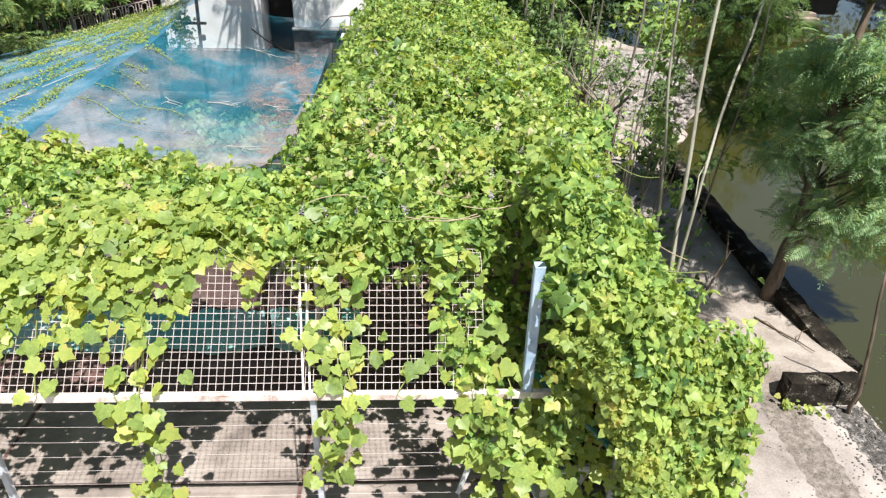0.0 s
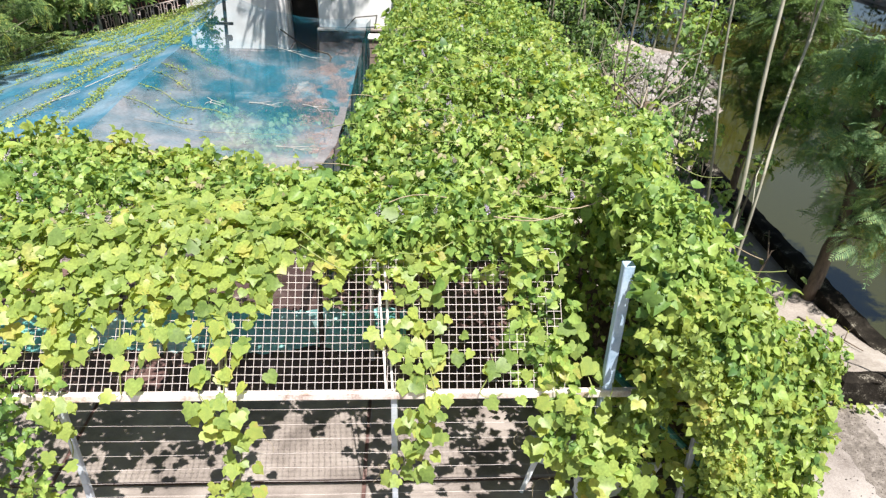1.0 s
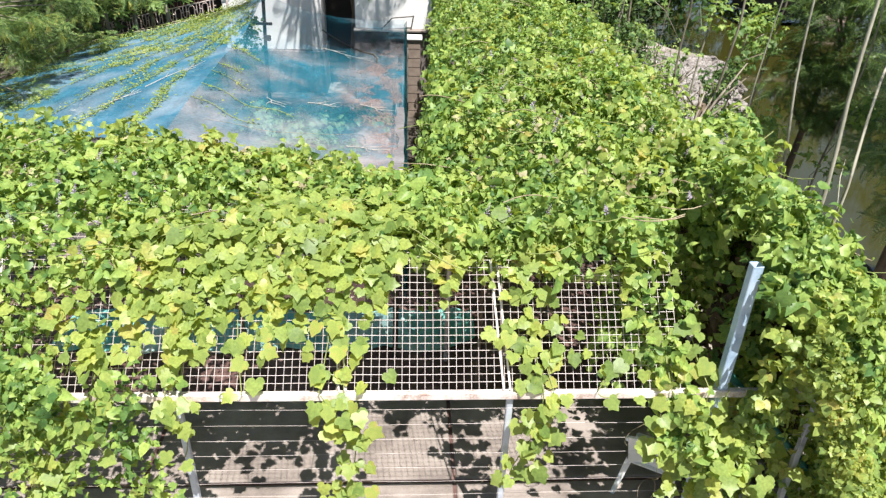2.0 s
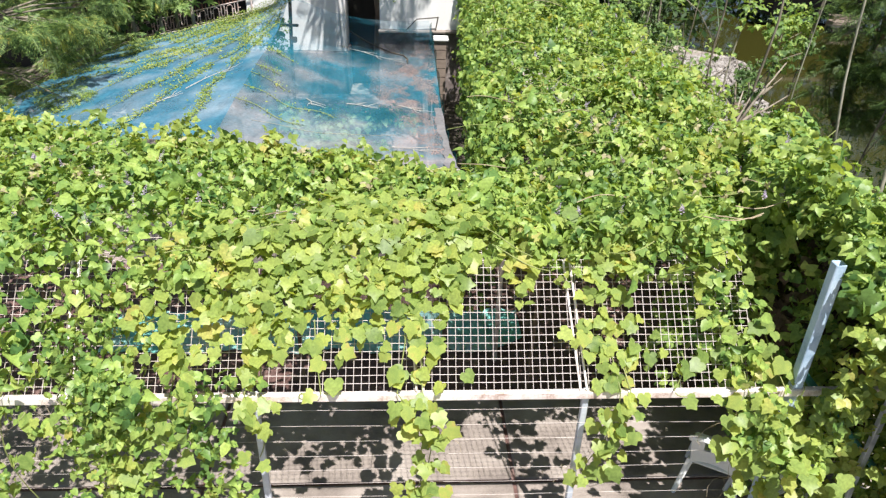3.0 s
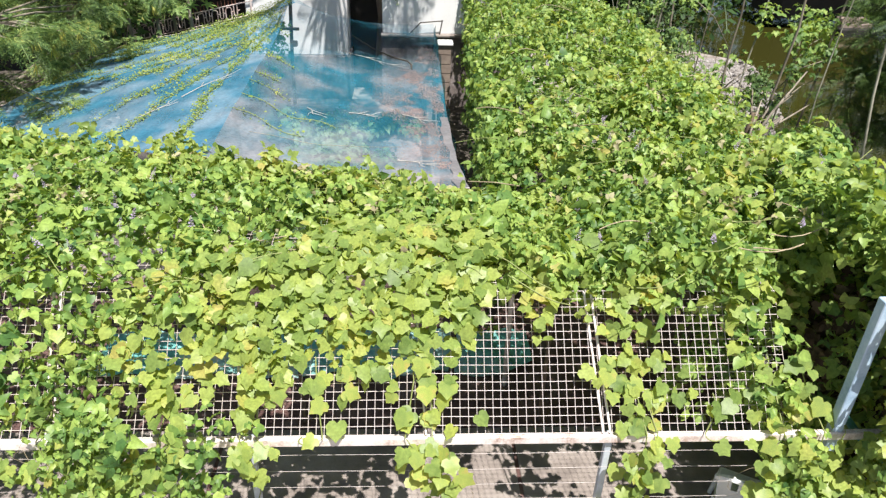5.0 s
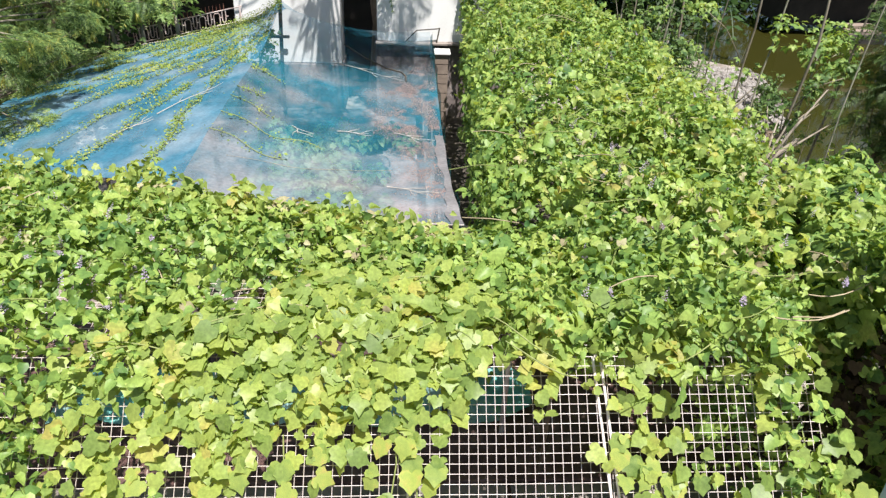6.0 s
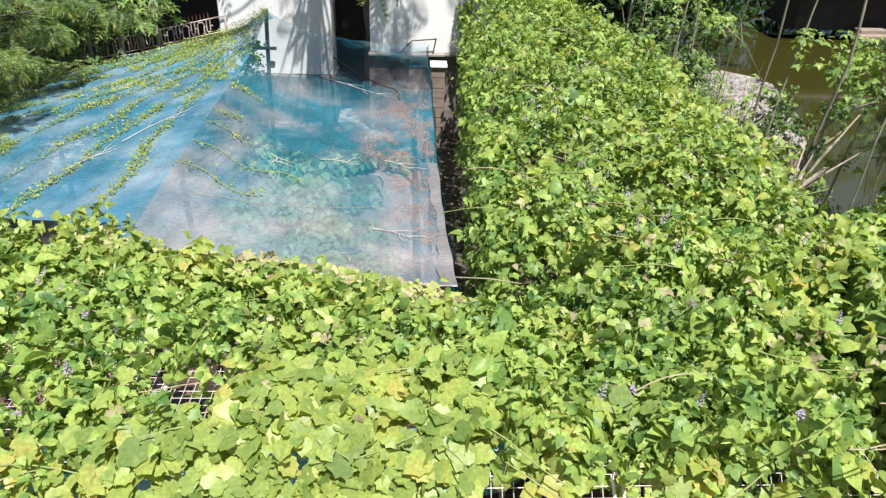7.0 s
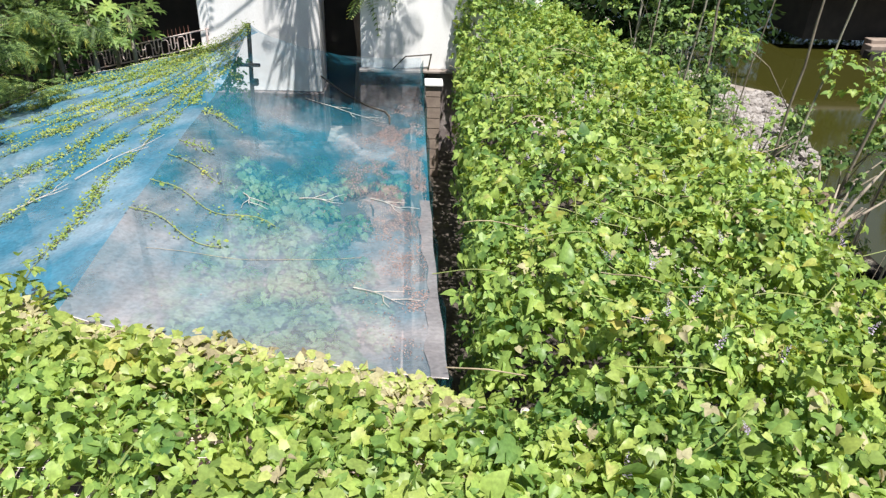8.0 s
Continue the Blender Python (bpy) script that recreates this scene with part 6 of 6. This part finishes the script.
for tip, r in (((3.43, 10.5, 2.48), 0.018), ((3.24, 10.5, 2.98), 0.022), ((2.95, 10.4, 2.3), 0.028), ((3.1, 10.6, 2.2), 0.02), ((2.72, 10.6, 2.5), 0.02)):
    mid = tuple(0.45 * p + 0.55 * q + d for p, q, d in zip(tip, (2.5, 10.3, 1.85), (0, 0, 0.05)))
    part("broken_limb", tube([(2.5, 10.3, 1.85), mid, tip], [1.2 * r, 0.9 * r, 0.4 * r], 6), BLEACHED, broken, "bleached broken limb", True)


def bush(x, y, r, h, mat, label):
    """A leafy bush: several stems and a loose heap of leaves."""
    t = empty("bush", x, y, 0, label, "bush", "bushes on the bank")
    for k in range(4):
        a = 1.6 * k + x
        part("stem", tube([(x, y, 0), (x + 0.3 * r * math.cos(a), y + 0.3 * r * math.sin(a), 0.5 * h), (x + 0.7 * r * math.cos(a), y + 0.7 * r * math.sin(a), 0.9 * h)], [0.025, 0.016, 0.006], 5), BARK_PALE, t)
    n = int(26 * r * h) + 6
    d = rng.normal(size=(n, 3))
    d /= np.linalg.norm(d, axis=1, keepdims=True)
    c = d * (0.35 + 0.65 * rng.random(n)[:, None]) * np.array([r, r, 0.5 * h]) + np.array([x, y, 0.55 * h])
    m = sprigs(c, d + np.array([0, -0.2, 0.8]), 13, 0.17, (-0.12, 0.14), (0.055, 0.11), 0.5)
    kinds = rng.integers(3, len(BEAN), len(m))
    m[:, :, :3] *= SIZE_OF[kinds][:, None, None]
    tagged(under(new("foliage", scatter("bush_leaves", BEAN, m, kinds, mat)), t), kind="stuff")


for x, y, r, h in ((3.4, 13.9, 0.5, 1.3), (2.6, 14.0, 0.45, 2.8), (2.6, 15.0, 0.6, 2.2), (3.3, 16.2, 0.7, 2.5), (3.0, 18.2, 0.9, 3.1), (4.2, 19.4, 0.8, 1.9), (2.2, 17.2, 0.6, 2.6),
                   (4.6, 13.0, 0.45, 0.9), (5.3, 15.4, 0.35, 0.8), (6.2, 17.6, 0.3, 0.6), (6.9, 18.7, 0.4, 1.0)):
    bush(x, y, r, h, FEATHER_DARK if y > 15.5 else FEATHER, "leafy green bush on the canal bank")


def lobed_shrub(x, y, h, n, label):
    """A shrub of large lobed leaves on several stems."""
    t = empty("shrub", x, y, 0, label, "shrub", "shrubs by the iron fence")
    for k in range(5):
        a = 1.3 * k + x
        part("stem", tube([(x, y, 0), (x + 0.2 * math.cos(a), y + 0.15 * math.sin(a), 0.55 * h), (x + 0.5 * math.cos(a), y + 0.3 * math.sin(a), 0.95 * h)], [0.03, 0.02, 0.008], 5), BARK_DARK, t)
    p = np.stack([rng.normal(x, 0.42, n), rng.normal(y, 0.25, n), h * rng.uniform(0.45, 1.12, n)], 1)
    out = p - np.array([x, y, 0.6 * h])
    me = scatter("shrub_leaves", BEAN, rows_of(p, 0.6 * out + np.array([0, -0.4, 0.8]), rng.uniform(0.1, 0.22, n), 0.5), rng.integers(0, len(BEAN), n), FEATHER_DARK, False)
    tagged(under(new("foliage", me), t), kind="stuff")


for x, y, h, n in ((-9.4, 17.5, 2.9, 190), (-10.2, 17.3, 3.0, 190), (-9.2, 16.6, 2.3, 120)):
    lobed_shrub(x, y, h, n, "large leaved green shrub before the iron fence")


def palmate():
    """A deeply cut leaf of seven pointed lobes round its stalk."""
    v, f = [(0, 0, 0)], []
    for k in range(7):
        a = radians(-132 + 44 * k)
        ln = 1.0 - 0.09 * abs(k - 3)
        for da, r, dz in ((-19, 0.34, -0.02), (-9, 0.72 * ln, 0.02), (0, 1.0 * ln, -0.12), (9, 0.72 * ln, 0.02)):
            v.append((r * math.sin(a + radians(da)), r * math.cos(a + radians(da)), dz))
        b = 1 + 4 * k
        f += [(0, b, b + 1), (0, b + 1, b + 3), (b + 1, b + 2, b + 3)]
        if k < 6:
            f.append((0, b + 3, b + 4))
    return v, f


def palmate_tree(x, y, h, n, label):
    """A soft-stemmed tree with long-stalked, deeply lobed leaves round its top."""
    t = empty("lobed_leaf_tree", x, y, 0, label, "tree", "lobed leaf trees")
    top = (x + 0.05, y - 0.05, h)
    part("trunk", tube([(x, y, 0), (x + 0.04, y, 0.6 * h), top], [0.06, 0.05, 0.035], 7), BARK_GREY, t, "", True)
    mats_ = []
    for k in range(n):
        a, r = 2.4 * k, 0.22 + 0.42 * rng.random()
        tip = np.array([top[0] + r * math.cos(a), top[1] + r * math.sin(a), h - 0.45 + 0.75 * rng.random()])
        part("stalk", tube([(top[0], top[1], h - 0.25 + 0.3 * k / n), tuple(tip)], [0.008, 0.005], 4), STEM, t)
        mats_.append(frames_at(tip[None], np.array([[0.4 * math.cos(a), 0.4 * math.sin(a) - 0.35, 0.9]]), np.array([[math.cos(a), math.sin(a), -0.2]]), np.array([rng.uniform(0.17, 0.28)]))[0])
    tagged(under(new("crown", scatter("palmate_leaves", [palmate()], np.array(mats_), np.zeros(n, int), YOUNG_GREEN, False)), t), kind="stuff")


for x, y, h, n in ((-7.75, 17.7, 2.75, 20), (-8.5, 17.6, 3.0, 24), (-9.0, 17.2, 2.55, 20), (-8.2, 17.9, 2.35, 12)):
    palmate_tree(x, y, h, n, "young tree with large deeply lobed leaves by the fence")


def fallen_branch(line, r, label):
    """A dead branch on the ground with a few side twigs."""
    pieces = [tube(line, [r * (1 - 0.6 * k / (len(line) - 1)) for k in range(len(line))], 6)]
    for k in range(1, len(line) - 1):
        p = Vector(line[k])
        pieces.append(tube([p, p + Vector((0.1 * (-1) ** k, 0.12, 0.06)), p + Vector((0.22 * (-1) ** k, 0.2, 0.04))], [0.4 * r, 0.3 * r, 0.1 * r], 4))
    return tagged(new("fallen_branch", mesh_of("fallen_branch", *joined(pieces), BARK_DARK, True)), label, "branch", "fallen branches")


fallen_branch([(4.5, 7.9, 0.06), (4.62, 7.5, 0.13), (4.7, 7.15, 0.22), (4.76, 6.85, 0.28)], 0.018, "dark dead branch lying on the dirt")
fallen_branch([(3.7, 8.2, 0.05), (3.95, 8.35, 0.25), (4.3, 8.7, 0.55), (4.5, 9.2, 0.75)], 0.022, "bowed dead branch leaning on the canal wall")

# weeds at the foot of the canal block
wp = np.concatenate([np.stack([rng.normal(x, 0.06, n_), rng.normal(y, 0.04, n_), rng.uniform(0.05, 0.17, n_)], 1) for x, y, n_ in ((4.1, 6.08, 26), (4.32, 6.02, 12), (4.42, 5.98, 8))])
me = scatter("weeds", VINE, shell(wp, np.tile([0, -0.4, 1.0], (len(wp), 1)), rng.uniform(0.03, 0.065, len(wp)), 0.6), rng.integers(0, len(VINE), len(wp)), LEAF_YOUNG)
tagged(new("weeds", me), "yellow green weeds at the foot of the canal block", "weeds", kind="stuff")

# thin bare saplings and brush between the young trees
sticks = []
for k in range(80):
    x, y = rng.uniform(2.4, 4.0), rng.uniform(10.0, 19.5)
    h, a, b = rng.uniform(1.0, 2.8), 0.22 * rng.normal(), 0.2 * rng.normal()
    r = rng.uniform(0.005, 0.013)
    sticks.append(tube([(x, y, 0), (x + 0.4 * a + 0.04 * rng.normal(), y + 0.4 * b, 0.5 * h), (x + a, y + b, h)], [r, 0.8 * r, 0.3 * r], 4, False))
tagged(new("brushwood", mesh_of("brushwood", *joined(sticks), BARK_GREY, True)), "thin bare grey saplings on the bank", "saplings", kind="stuff")
dark_p = np.stack([rng.uniform(2.3, 6.2, 2600), rng.uniform(12.5, 23.0, 2600), rng.random(2600) ** 2 * 0.8], 1)
dark_p = dark_p[(wave(1.3 * dark_p[:, 0], 1.1 * dark_p[:, 1], 1.7) > -0.15) & (dark_p[:, 0] < bank(dark_p[:, 1]) - 1.0 + 0.4 * rng.normal(size=2600))]
me = scatter("bank_weeds", SMALL, shell(dark_p, np.tile([0, 0, 1.0], (len(dark_p), 1)), rng.uniform(0.09, 0.2, len(dark_p))), rng.integers(0, len(SMALL), len(dark_p)), FEATHER_DARK)
tagged(new("undergrowth", me), "dark weeds covering the bank behind the trellis", "weeds", kind="stuff")

# undergrowth and far woods
low_p = np.stack([rng.uniform(2.3, 4.7, 900), rng.uniform(8.2, 16.5, 900), rng.random(900) * 0.9], 1)
low_p = low_p[wave(1.4 * low_p[:, 0], 1.2 * low_p[:, 1], 0.8) > -0.1]
me = scatter("undergrowth", VINE, shell(low_p, np.tile([0, 0, 1.0], (len(low_p), 1)), rng.uniform(0.06, 0.13, len(low_p))), rng.integers(0, len(VINE), len(low_p)), FEATHER)
tagged(new("undergrowth", me), "low dark green weeds on the bank", "weeds", kind="stuff")


def woods(name, center, radii, n, label):
    c, r = np.array(center), np.array(radii)
    d = rng.normal(size=(n, 3))
    d /= np.linalg.norm(d, axis=1, keepdims=True)
    rad = 0.55 + 0.45 * rng.random(n)[:, None]
    p = c + d * r * rad
    p += 0.4 * np.stack([wave(p[:, 1], p[:, 2], 0.1), wave(p[:, 0], p[:, 2], 0.5), wave(p[:, 0], p[:, 1], 0.9)], 1)
    p = p[p[:, 2] > -0.3]
    me = scatter(name, FAR_FRONDS, frames_at(p, d[: len(p)] + np.array([0, -0.2, 0.8]) + 0.5 * rng.normal(size=(len(p), 3)), rng.normal(size=(len(p), 3)), rng.uniform(0.7, 1.3, len(p))), rng.integers(0, 3, len(p)), WOODS, False)
    return tagged(new(name, me), label, "woods", kind="stuff")


woods("far_woods", (3.5, 27, 3.5), (6, 3.5, 5), 3000, "dark green woods behind the vine trellis")
woods("far_woods", (12, 38, 4), (12, 3.5, 9), 5200, "dark woods beyond the water")
woods("far_woods", (26, 26, 4), (5, 16, 9), 5200, "dark woods on the far bank")
woods("far_woods", (-10, 26, 4), (12, 4, 6), 2600, "dark woods behind the white house")
